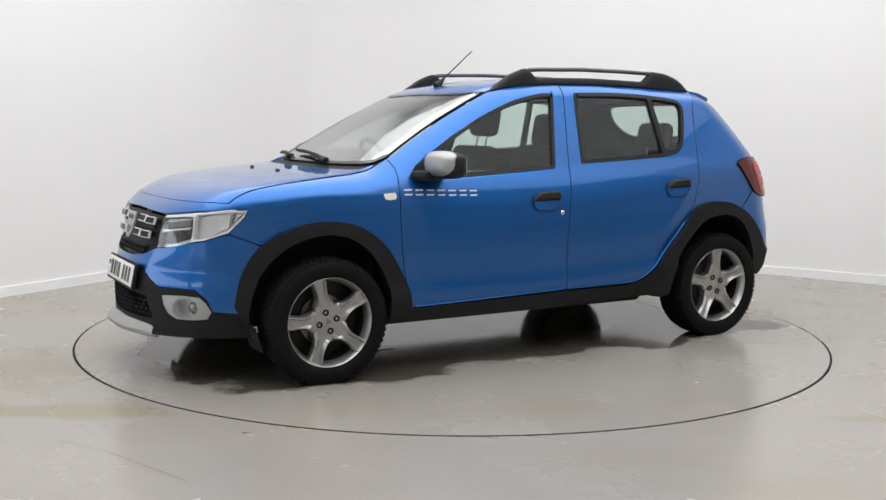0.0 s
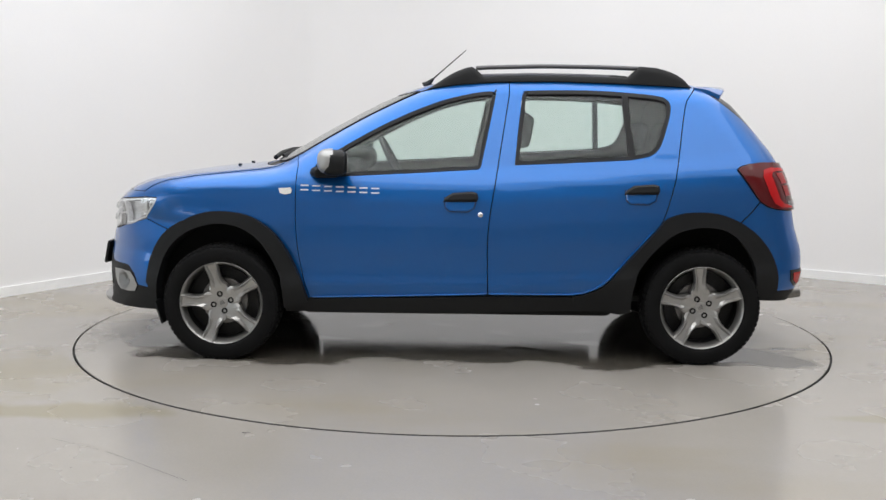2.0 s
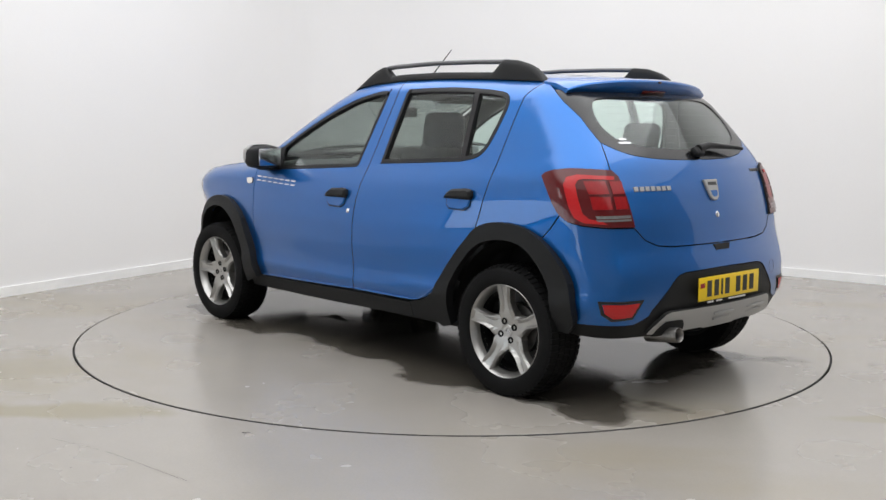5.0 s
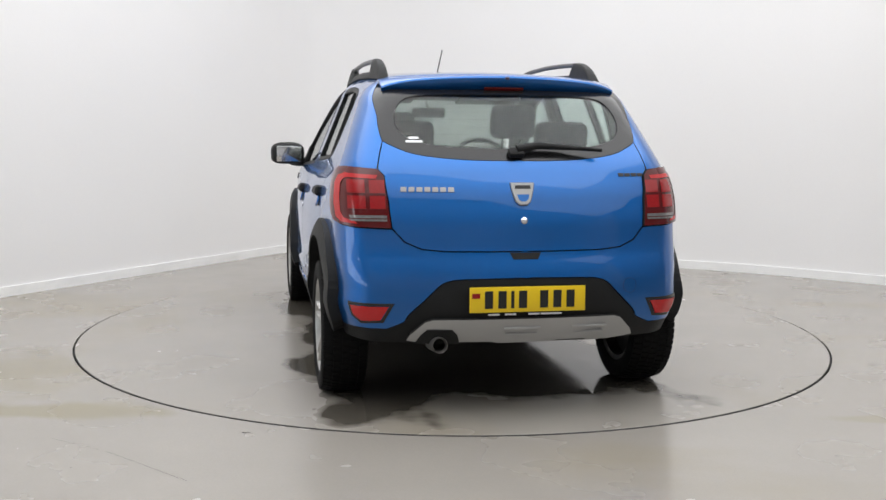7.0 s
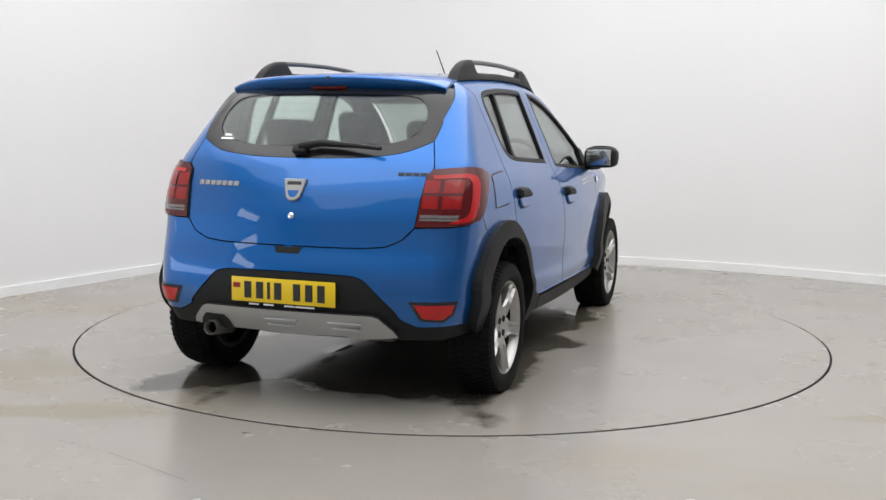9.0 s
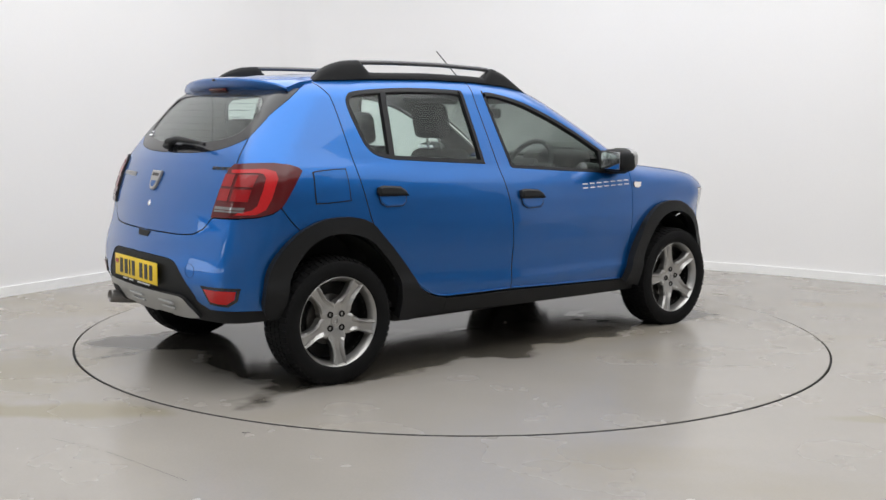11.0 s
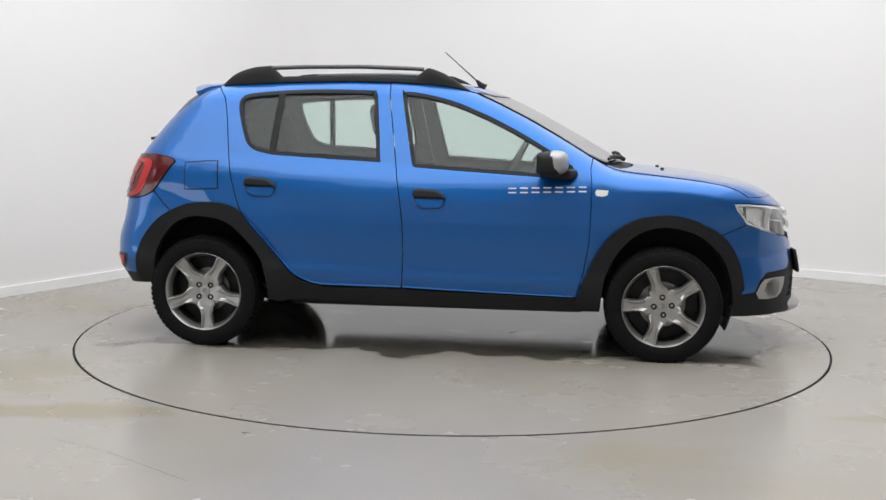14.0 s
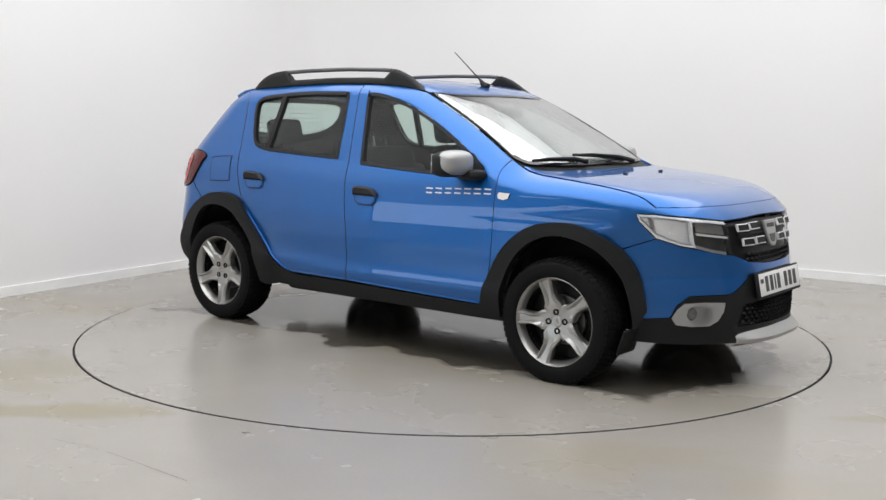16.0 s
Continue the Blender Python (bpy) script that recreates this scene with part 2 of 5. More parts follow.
def ring(s, z):
    """Skin points of the car's left half: s runs from the middle of the tail along the side to the middle of the nose."""
    s, z = np.asarray(s, float), np.asarray(z, float)
    q = math.pi / 2
    a = np.where(s < CX0, np.clip((CX0 - s) / FAN, 0, q), np.where(s > CX1, np.clip((s - CX1) / FAN, 0, q), 0))
    over = np.where(s < CX0, CX0 - s, s - CX1) - FAN * q
    o = np.stack([np.clip(s, CX0, CX1), np.where(over > 0, CY - over, CY), z], 1)
    d = np.stack([np.where(s < CX0, -np.sin(a), np.sin(a)), np.cos(a), 0 * s], 1)
    return cast(o, d, 1.2)


def ring_of(p):
    """(s, z) of points on the left half of the skin."""
    p = np.asarray(p, float)
    x, y, z = p[:, 0], p[:, 1], p[:, 2]
    q = math.pi / 2
    back = np.where(y < CY, CX0 - FAN * q - (CY - y), CX0 - FAN * np.arctan2(CX0 - x, np.maximum(y - CY, 1e-9)))
    front = np.where(y < CY, CX1 + FAN * q + (CY - y), CX1 + FAN * np.arctan2(x - CX1, np.maximum(y - CY, 1e-9)))
    return np.stack([np.where(x < CX0, back, np.where(x > CX1, front, x)), z], 1)


def top(x, y):
    x, y = np.asarray(x, float), np.asarray(y, float)
    o = np.stack([x, y, np.full(x.shape, 0.6)], 1)
    return cast(o, np.tile((0.0, 0.0, 1.0), (len(x), 1)), 1.1)


S_TAIL, S_NOSE = CX0 - FAN * math.pi / 2 - CY, CX1 + FAN * math.pi / 2 + CY


# ---- mesh helpers ----
def link(name, verts, faces, mats, parent=None, label="", smooth=True, index=None, loop_normals=None):
    me = bpy.data.meshes.new(name)
    me.from_pydata([tuple(float(c) for c in v) for v in verts], [], [tuple(int(i) for i in f) for f in faces])
    for m in mats if isinstance(mats, (list, tuple)) else (mats,):
        me.materials.append(m)
    if index is not None:
        me.polygons.foreach_set("material_index", np.asarray(index, np.int32))
    me.polygons.foreach_set("use_smooth", np.full(len(me.polygons), smooth))
    if loop_normals is not None:
        me.normals_split_custom_set(loop_normals)
    elif smooth:
        me.set_sharp_from_angle(angle=radians(38))
    me.update()
    ob = new(name, me)
    ob.parent = parent
    if label:
        ob["label"] = label
    return ob


def flip(verts):
    v = np.array(verts, float)
    v[:, 1] *= -1
    return v


def both_sides(name, vf, mat, parents, label="", smooth=True):
    """The same part on the car's left and, mirrored, on its right."""
    v, f = vf
    left = link(name, v, f, mat, parents[0], label, smooth)
    right = link(name, flip(v), [tuple(reversed(q)) for q in f], mat, parents[1], label, smooth)
    return left, right


def join(*parts):
    v, f = [], []
    for a, b in parts:
        k = len(v)
        v += [tuple(p) for p in a]
        f += [tuple(i + k for i in q) for q in b]
    return v, f


def moved(vf, m):
    return [tuple(m @ Vector(p)) for p in vf[0]], vf[1]


def rbox(sx, sy, sz, r=0.01, seg=2):
    """A box of full sizes with rounded edges, centred."""
    bm = bmesh.new()
    bmesh.ops.create_cube(bm, size=1.0)
    bmesh.ops.scale(bm, vec=(sx, sy, sz), verts=bm.verts)
    if r:
        bmesh.ops.bevel(bm, geom=bm.edges[:], offset=min(r, 0.49 * min(sx, sy, sz)), segments=seg, affect="EDGES", profile=0.5)
    bm.verts.index_update()
    out = [tuple(v.co) for v in bm.verts], [tuple(v.index for v in f.verts) for f in bm.faces]
    bm.free()
    return out


def lathe(profile, n=48, closed=False):
    """Turns (radius, along) points about the y axis."""
    v, f, k = [], [], len(profile)
    for i in range(n):
        a = 2 * math.pi * i / n
        v += [(r * math.cos(a), h, r * math.sin(a)) for r, h in profile]
    for i in range(n):
        j = (i + 1) % n
        for q in range(k if closed else k - 1):
            p = (q + 1) % k
            f.append((i * k + q, i * k + p, j * k + p, j * k + q))
    return v, f


def tube(path, r, n=10, cap=True):
    """A round bar along a path; r: one radius, or one for each point."""
    path = [Vector(p) for p in path]
    rs = r if isinstance(r, (list, tuple)) else [r] * len(path)
    v, f = [], []
    for i, p in enumerate(path):
        d = (path[min(i + 1, len(path) - 1)] - path[max(i - 1, 0)]).normalized()
        side = d.cross(Vector((0, 0, 1)))
        side = side.normalized() if side.length > 1e-4 else Vector((1, 0, 0))
        up = side.cross(d)
        v += [tuple(p + rs[i] * (math.cos(2 * math.pi * k / n) * side + math.sin(2 * math.pi * k / n) * up)) for k in range(n)]
    for i in range(len(path) - 1):
        for k in range(n):
            f.append((i * n + k, i * n + (k + 1) % n, (i + 1) * n + (k + 1) % n, (i + 1) * n + k))
    if cap:
        f += [tuple(reversed(range(n))), tuple(range((len(path) - 1) * n, len(path) * n))]
    return v, f


def prism(poly, depth, bevel=0.0):
    """A plate: outline in x, y; from z = 0 up to depth, its upper edge chamfered."""
    n = len(poly)
    p = np.array(poly, float)
    v = [(x, y, 0) for x, y in p]
    f = [tuple(reversed(range(n)))]
    if bevel:
        q = inset(p, bevel)
        v += [(x, y, depth - bevel) for x, y in p] + [(x, y, depth) for x, y in q]
        layers = 2
    else:
        v += [(x, y, depth) for x, y in p]
        layers = 1
    for k in range(layers):
        f += [(k * n + i, k * n + (i + 1) % n, (k + 1) * n + (i + 1) % n, (k + 1) * n + i) for i in range(n)]
    return v, f + [tuple(range(layers * n, (layers + 1) * n))]


def inset(poly, d):
    """A closed outline moved inwards by d."""
    p = np.asarray(poly, float)
    a, b = np.roll(p, 1, 0), np.roll(p, -1, 0)
    area = np.sum(p[:, 0] * b[:, 1] - p[:, 1] * b[:, 0])
    e1, e2 = p - a, b - p
    e1 /= np.linalg.norm(e1, axis=1, keepdims=True) + 1e-12
    e2 /= np.linalg.norm(e2, axis=1, keepdims=True) + 1e-12
    nrm = np.stack([-(e1[:, 1] + e2[:, 1]), e1[:, 0] + e2[:, 0]], 1) / 2
    nrm /= np.maximum((nrm ** 2).sum(1, keepdims=True), 0.3)
    return p + (d if area > 0 else -d) * nrm


def resample(poly, d, loop=True):
    out, p = [], np.asarray(poly, float)
    for i in range(len(p) if loop else len(p) - 1):
        a, b = p[i], p[(i + 1) % len(p)]
        n = max(1, int(math.ceil(np.linalg.norm(b - a) / d)))
        out += [a + (b - a) * k / n for k in range(n)]
    return np.array(out if loop else out + [p[-1]])


def curve(pts, n=6):
    """A smooth line through points (Catmull-Rom)."""
    p = np.asarray(pts, float)
    q = np.vstack([2 * p[0] - p[1], p, 2 * p[-1] - p[-2]])
    out = []
    for i in range(1, len(q) - 2):
        for k in range(n):
            t = k / n
            out.append(0.5 * (2 * q[i] + (q[i + 1] - q[i - 1]) * t + (2 * q[i - 1] - 5 * q[i] + 4 * q[i + 1] - q[i + 2]) * t * t + (3 * q[i] - q[i - 1] - 3 * q[i + 1] + q[i + 2]) * t ** 3))
    return np.array(out + [p[-1]])


def within(pts, poly):
    x, y = pts[:, 0], pts[:, 1]
    hit = np.zeros(len(pts), bool)
    a, b = np.asarray(poly), np.roll(np.asarray(poly), -1, 0)
    for (x0, y0), (x1, y1) in zip(a, b):
        if y0 != y1:
            hit ^= ((y0 > y) != (y1 > y)) & (x < (x1 - x0) * (y - y0) / (y1 - y0) + x0)
    return hit


def clip(poly, nx, ny, c):
    """The part of an outline where nx * x + ny * y <= c."""
    out, n = [], len(poly)
    for i in range(n):
        a, b = np.array(poly[i]), np.array(poly[(i + 1) % n])
        da, db = nx * a[0] + ny * a[1] - c, nx * b[0] + ny * b[1] - c
        if da <= 0:
            out.append(a)
        if da * db < 0:
            out.append(a + (b - a) * da / (da - db))
    return np.array(out)


def flat(pts, proj):
    """Skin points as outline coordinates."""
    p = np.asarray(pts, float)
    if p.shape[1] == 2:
        return p
    return ring_of(p) if proj == "ring" else p[:, :2].copy()


def skin_mesh(outline, holes=(), proj="ring", step=0.045, out=0.0, thick=0.02, gap=0.0029, mid=None):
    """A sheet of the skin inside an outline, given thickness: verts, faces, material slots, corner normals. mid: the outline coordinate of the car's middle."""
    from mathutils.geometry import delaunay_2d_cdt
    loops = []
    for k, o in enumerate([outline, *holes]):
        o = flat(o, proj)
        keep = np.linalg.norm(o - np.roll(o, 1, 0), axis=1) > 1e-4
        o = resample(o[keep], step * 0.6)
        if gap:
            q = inset(o, gap if k == 0 else -gap)
            if mid is not None:
                axis = 0 if proj == "ring" else 1
                at = np.abs(o[:, axis] - mid) < 1e-4
                q[at] = o[at]
            o = q
        loops.append(o)
    lo, hi = loops[0].min(0), loops[0].max(0)
    gx, gy = np.meshgrid(np.arange(lo[0] + step / 2, hi[0], step), np.arange(lo[1] + step / 2, hi[1], step))
    grid = np.stack([gx.ravel(), gy.ravel()], 1)
    ok = within(grid, loops[0])
    for h in loops[1:]:
        ok &= ~within(grid, h)
    grid = grid[ok]
    rim = np.vstack(loops)
    if len(grid):
        near = np.array([np.min(((rim - g) ** 2).sum(1)) for g in grid])
        grid = grid[near > (0.45 * step) ** 2]
    pts, edges, k = [], [], 0
    for o in loops:
        edges += [(k + i, k + (i + 1) % len(o)) for i in range(len(o))]
        pts += [Vector(p) for p in o]
        k += len(o)
    pts += [Vector(p) for p in grid]
    v2, _, tris, *_ = delaunay_2d_cdt(pts, edges, [], 0, 1e-6)
    v2 = np.array([tuple(p) for p in v2])
    tris = np.array([t for t in tris if len(t) == 3])
    c = v2[tris].mean(1)
    ok = within(c, loops[0])
    for h in loops[1:]:
        ok &= ~within(c, h)
    tris = tris[ok]
    p = ring(v2[:, 0], v2[:, 1]) if proj == "ring" else top(v2[:, 0], v2[:, 1])
    nrm = normals(p)
    if mid is not None:
        at = np.abs(p[:, 1]) < 2e-3
        p[at, 1] = 0
        nrm[at, 1] = 0
    off = out(p) if callable(out) else np.full(len(p), out)
    a = p + nrm * off[:, None]
    b = a - nrm * thick
    # faces turned outwards
    fn = np.cross(a[tris[:, 1]] - a[tris[:, 0]], a[tris[:, 2]] - a[tris[:, 0]])
    bad = (fn * nrm[tris].mean(1)).sum(1) < 0
    tris[bad] = tris[bad][:, ::-1]
    count = {}
    for t in tris:
        for i, j in ((t[0], t[1]), (t[1], t[2]), (t[2], t[0])):
            count[(i, j)] = count.get((i, j), 0) + 1
    border = [(i, j) for i, j in count if (j, i) not in count]
    if mid is not None:
        border = [(i, j) for i, j in border if abs(p[i, 1]) > 1e-6 or abs(p[j, 1]) > 1e-6]
    n = len(a)
    faces = [tuple(t) for t in tris] + [(t[2] + n, t[1] + n, t[0] + n) for t in tris] + [tuple(range(2 * n + 4 * k, 2 * n + 4 * k + 4)) for k in range(len(border))]
    rim_v = [q for i, j in border for q in (a[j], a[i], b[i], b[j])]
    slots = [0] * len(tris) + [1] * len(tris) + [1] * len(border)
    corner = [nrm[i] for t in tris for i in t] + [-nrm[i] for t in tris for i in reversed(t)]
    for i, j in border:
        e = np.cross(a[j] - a[i], nrm[i])
        e /= np.linalg.norm(e) + 1e-12
        corner += [e] * 4
    return np.vstack([a, b, rim_v] if rim_v else [a, b]), faces, slots, np.array(corner)


def panel(name, outline, mats, parents, label="", spans=False, **k):
    """A body panel on both sides of the car, or with spans one panel across its middle."""
    if spans:
        k["mid"] = 0.0 if k.get("proj") == "top" else (S_TAIL if np.asarray(flat(outline, "ring"))[:, 0].mean() < 0 else S_NOSE)
    v, f, s, c = skin_mesh(outline, **k)
    mats = mats if isinstance(mats, (list, tuple)) else (mats, mats)
    fv, ff = flip(v), [tuple(reversed(q)) for q in f]
    fc, at = [], 0
    for q in f:
        block = c[at:at + len(q)][::-1] * (1, -1, 1)
        fc.append(block)
        at += len(q)
    fc = np.vstack(fc)
    if spans:
        # the two halves share their vertices along the middle
        own = np.abs(v[:, 1]) > 1e-6
        far_i = np.where(own, len(v) + np.cumsum(own) - 1, np.arange(len(v)))
        return link(name, np.vstack([v, fv[own]]), f + [tuple(far_i[i] for i in q) for q in ff], mats, parents, label, True, s + s, np.vstack([c, fc]))
    return link(name, v, f, mats, parents[0], label, True, s, c), link(name, fv, ff, mats, parents[1], label, True, s, fc)


def seat_at(p, out=0.0):
    """The pose of a small part on the skin at p: x to the right of one who looks at it, y up, z outwards."""
    q = np.asarray([p], float)
    n = Vector(normals(q)[0])
    x = Vector((0, 0, 1)).cross(n).normalized()
    m = Matrix((x, n.cross(x), n)).transposed().to_4x4()
    m.translation = Vector(q[0]) + n * out
    return m


def side_point(x, z):
    return ring(ring_of([(x, 0.8, z)])[:, 0], [z])[0]


def tail_point(y, z):
    """On the tail or, past its corner, round it."""
    return cast([(-1.2, y, z)], [(-1.0, 0.0, 0.0)], 1.2)[0]


def nose_point(y, z):
    return cast([(1.4, y, z)], [(1.0, 0.0, 0.0)], 1.2)[0]


# ---- the room ----
LEFT_A, LEFT_D = Vector((-1.96, 3.14)), Vector((-0.508, -0.861))
plan = [tuple(LEFT_A + LEFT_D * k) for k in (14.0, 13.85, 5.2, 2.5, 0.0, -0.45)]
plan += [tuple(q) for q in curve([(-1.73, 3.53), (-1.35, 3.93), (-0.75, 3.98), (0.35, 3.58), (1.54, 3.08), (2.51, 2.67), (3.56, 2.0), (4.9, 1.0)], 5)[1:]]
plan += [(6.6, -0.4), (6.6, -9.0), (-9.1, -9.0)]
H_ROOM = 4.2


def wall_run(pts, z0, z1, thick, closed=False):
    """An upright wall along a line, thickened away from the room."""
    p = np.array(pts, float)
    a, b = np.roll(p, 1, 0), np.roll(p, -1, 0)
    if not closed:
        a[0], b[-1] = 2 * p[0] - p[1], 2 * p[-1] - p[-2]
    t = b - a
    t /= np.linalg.norm(t, axis=1, keepdims=True)
    o = p + np.stack([-t[:, 1], t[:, 0]], 1) * thick
    n, v, f = len(p), [], []
    for x, y in p:
        v += [(x, y, z0), (x, y, z1)]
    for x, y in o:
        v += [(x, y, z0), (x, y, z1)]
    k = 2 * n
    for i in range(n if closed else n - 1):
        j = (i + 1) % n
        f += [(2 * i, 2 * i + 1, 2 * j + 1, 2 * j), (k + 2 * j, k + 2 * j + 1, k + 2 * i + 1, k + 2 * i),
              (2 * i + 1, k + 2 * i + 1, k + 2 * j + 1, 2 * j + 1), (2 * j, k + 2 * j, k + 2 * i, 2 * i)]
    if not closed:
        f += [(0, k, k + 1, 1), (k - 1, 2 * k - 1, 2 * k - 2, k - 2)]
    return v, f


def structure(ob, label, category):
    return tagged(ob, label, category, kind="structure")


structure(link("wall_back", *wall_run(plan[2:-3], -0.01, H_ROOM, 0.15), WALL), "plain white painted studio wall with a rounded corner", "wall")
structure(link("wall_right", *wall_run(plan[-4:-2] + [(6.6, -1.5)], -0.01, H_ROOM, 0.15), WALL), "plain white painted studio wall beside the camera", "wall")
# out of view: this dark stretch is added to darken the car's side reflections
structure(link("wall_side", *wall_run([(6.6, -1.5), (6.6, -6.0)], -0.01, H_ROOM, 0.15), SIDE_WALL), "unseen dark grey wall beside the camera, added to darken reflections", "wall")
front_run = [(6.6, -6.0), (6.6, -9.0), (-6.3, -9.0), (-9.0, -9.0), (-9.1, -9.0)] + plan[:2]
structure(link("wall_front", *wall_run(front_run[:3], -0.01, H_ROOM, 0.15), UNSEEN_GREY), "unseen plain pale grey wall behind the camera, added for reflections", "wall")
structure(link("wall_corner", *wall_run(front_run[3:], -0.01, H_ROOM, 0.15), UNSEEN_GREY), "narrow grey wall between the daylight doors", "wall")
structure(link("wall_over_window", *wall_run(front_run[2:4], 1.33, H_ROOM, 0.15), UNSEEN_GREY), "grey wall above the second daylight door", "wall")
structure(link("wall_under_window", *wall_run(front_run[2:4], -0.01, 0.35, 0.15), UNSEEN_GREY), "low grey wall under the second daylight door", "wall")
structure(link("wall_over_door", *wall_run(plan[1:3], 1.33, H_ROOM, 0.15), WALL), "white wall above the daylight door", "wall")
structure(link("wall_under_door", *wall_run(plan[1:3], -0.01, 0.35, 0.15), WALL), "low white wall under the daylight door", "wall")
room = [(x, y) for x, y in plan]
structure(link("ceiling", *prism(room[::-1], 0.1), WALL), "white studio ceiling", "ceiling").matrix_world = Matrix.Translation((0, 0, H_ROOM))
board = wall_run([tuple(Vector(p)) for p in inset(np.array(plan), 0.016)[2:-3]], -0.0035, 0.069, 0.016)
structure(link("baseboard", *board, BOARD), "low white gloss baseboard along the studio wall", "baseboard")
day = structure(new("window_1"), "pale daylight door window with a dark frame", "window")
for k in range(4):
    q = LEFT_A + LEFT_D * (5.2 + 8.65 * k / 3)
    link("window_frame", *moved(rbox(0.03, 0.03, 0.98, 0.005), Matrix.Translation((q.x, q.y, 0.84))), SEAL, day)
for z in (0.37, 1.31):
    q0, q1 = LEFT_A + LEFT_D * 5.2, LEFT_A + LEFT_D * 13.85
    link("window_frame", *tube([(q0.x, q0.y, z), (q1.x, q1.y, z)], 0.035, 6), SEAL, day)

day_front = structure(new("window_3"), "second pale daylight door window with a dark frame", "window")
for z in (0.37, 1.31):
    link("window_frame", *tube([(-6.3, -9.0, z), (-9.0, -9.0, z)], 0.03, 6), SEAL, day_front)
for x in (-6.32, -8.98):
    link("window_frame", *moved(rbox(0.04, 0.04, 0.98, 0.005), Matrix.Translation((x, -9.0, 0.84))), SEAL, day_front)

high = structure(new("window_2"), "high pale window with a dark frame", "window")
hm_w = pose(-6.56, -4.74, 2.80, 0, 0, math.degrees(math.atan2(0.508, -0.861)) + 90)
for z in (-0.34, 0.34):
    link("window_frame", *moved(rbox(0.05, 1.90, 0.05, 0.005), hm_w @ pose(0, 0, z, 0, 0, 90)), SEAL, high)
for x in (-0.92, 0.0, 0.92):
    link("window_frame", *moved(rbox(0.05, 0.05, 0.68, 0.005), hm_w @ pose(x, 0, 0)), SEAL, high)

R_TABLE = 2.258
N_RING = 160
circle = [(math.cos(2 * math.pi * i / N_RING), math.sin(2 * math.pi * i / N_RING)) for i in range(N_RING)]
far = [(13.0 * x, 13.0 * y - 2) for x, y in circle]
gv = [(R_TABLE * x, R_TABLE * y, -0.0035) for x, y in circle] + [(x, y, -0.0035) for x, y in far] + [(R_TABLE * x, R_TABLE * y, -0.06) for x, y in circle]
gf = [(i, N_RING + i, N_RING + (i + 1) % N_RING, (i + 1) % N_RING) for i in range(N_RING)] + [(i, (i + 1) % N_RING, 2 * N_RING + (i + 1) % N_RING, 2 * N_RING + i) for i in range(N_RING)]
structure(link("floor", gv, gf, FLOOR, smooth=False), "grey sealed concrete studio floor with brown drag stains", "floor")
structure(link("floor_pit", *prism([(2.4 * x, 2.4 * y) for x, y in circle], 0.02), SHADOW), "dark pit under the turntable", "floor").matrix_world = Matrix.Translation((0, 0, -0.09))
R_IN = R_TABLE - 0.013
rv = [(k * x, k * y, -0.03) for k in (R_IN - 0.001, R_TABLE + 0.001) for x, y in circle]
structure(link("turntable_gap", rv, [(i, N_RING + i, N_RING + (i + 1) % N_RING, (i + 1) % N_RING) for i in range(N_RING)], SEAL, smooth=False), "narrow dark gap round the turntable", "gap")
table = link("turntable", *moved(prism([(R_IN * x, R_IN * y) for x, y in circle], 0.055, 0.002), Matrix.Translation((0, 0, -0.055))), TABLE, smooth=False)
# added dark band, standing in for shade on the table's upright edge
rim_v = [(k * x, k * y, z) for k, z in ((R_IN + 0.0004, -0.0015), (R_IN + 0.0034, -0.004), (R_IN + 0.0034, -0.05), (R_IN + 0.0004, -0.05)) for x, y in circle]
link("table_edge_shade", rim_v, [(q * N_RING + i, (q + 1) % 4 * N_RING + i, (q + 1) % 4 * N_RING + (i + 1) % N_RING, q * N_RING + (i + 1) % N_RING) for q in range(4) for i in range(N_RING)], SEAL, table, "dark band added for the shade on the table's edge", False)
tagged(table, "round grey concrete turntable with wet patches and painted under-car shade, set flush in the floor", "turntable")

for a, b in (((-0.872, -2.242), (-0.840, -2.242)), ((-1.62, -2.355), (-1.39, -2.485)), ((-1.35, -2.51), (-0.95, -2.83))):
    n_ = Vector((-(b[1] - a[1]), b[0] - a[0])).normalized() * (0.005 if a[0] > -0.9 else 0.0007)
    structure(link("floor_crack", [(a[0] - n_.x, a[1] - n_.y, -0.0027), (b[0] - n_.x, b[1] - n_.y, -0.0027), (b[0] + n_.x, b[1] + n_.y, -0.0027), (a[0] + n_.x, a[1] + n_.y, -0.0027)], [(0, 1, 2, 3)], SHADOW, smooth=False), "thin dark crack in the floor", "crack")

# ---- the car ----
car = tagged(new("car"), "metallic blue five-door hatchback with black cladding on the turntable", "car")
PAIR = (car, car)
BODY = (PAINT, LINING)

# lines on the skin, left side
seam_x = np.linspace(-1.274, 0.236, 38)
roof_seam = top(seam_x, np.interp(seam_x, (-1.27, -0.8, 0.24), (0.545, 0.55, 0.55)))
pillar = top(*curve([(0.236, 0.55), (0.42, 0.575), (0.62, 0.60), (0.80, 0.632), (0.90, 0.655)], 4).T)


def bonnet_edge(y, z):
    """Where the bonnet's top, run forwards at this y, has come down to height z."""
    lo, hi = 1.5, 2.06
    for _ in range(30):
        m = (lo + hi) / 2
        lo, hi = (m, hi) if top([m], [y])[0][2] > z else (lo, m)
    return lo


EDGE_Y = (0.675, 0.64, 0.58, 0.50, 0.40, 0.30, 0.20, 0.10, 0.0)
bonnet_front = top(np.array([bonnet_edge(y, 0.897) for y in EDGE_Y]), np.array(EDGE_Y))
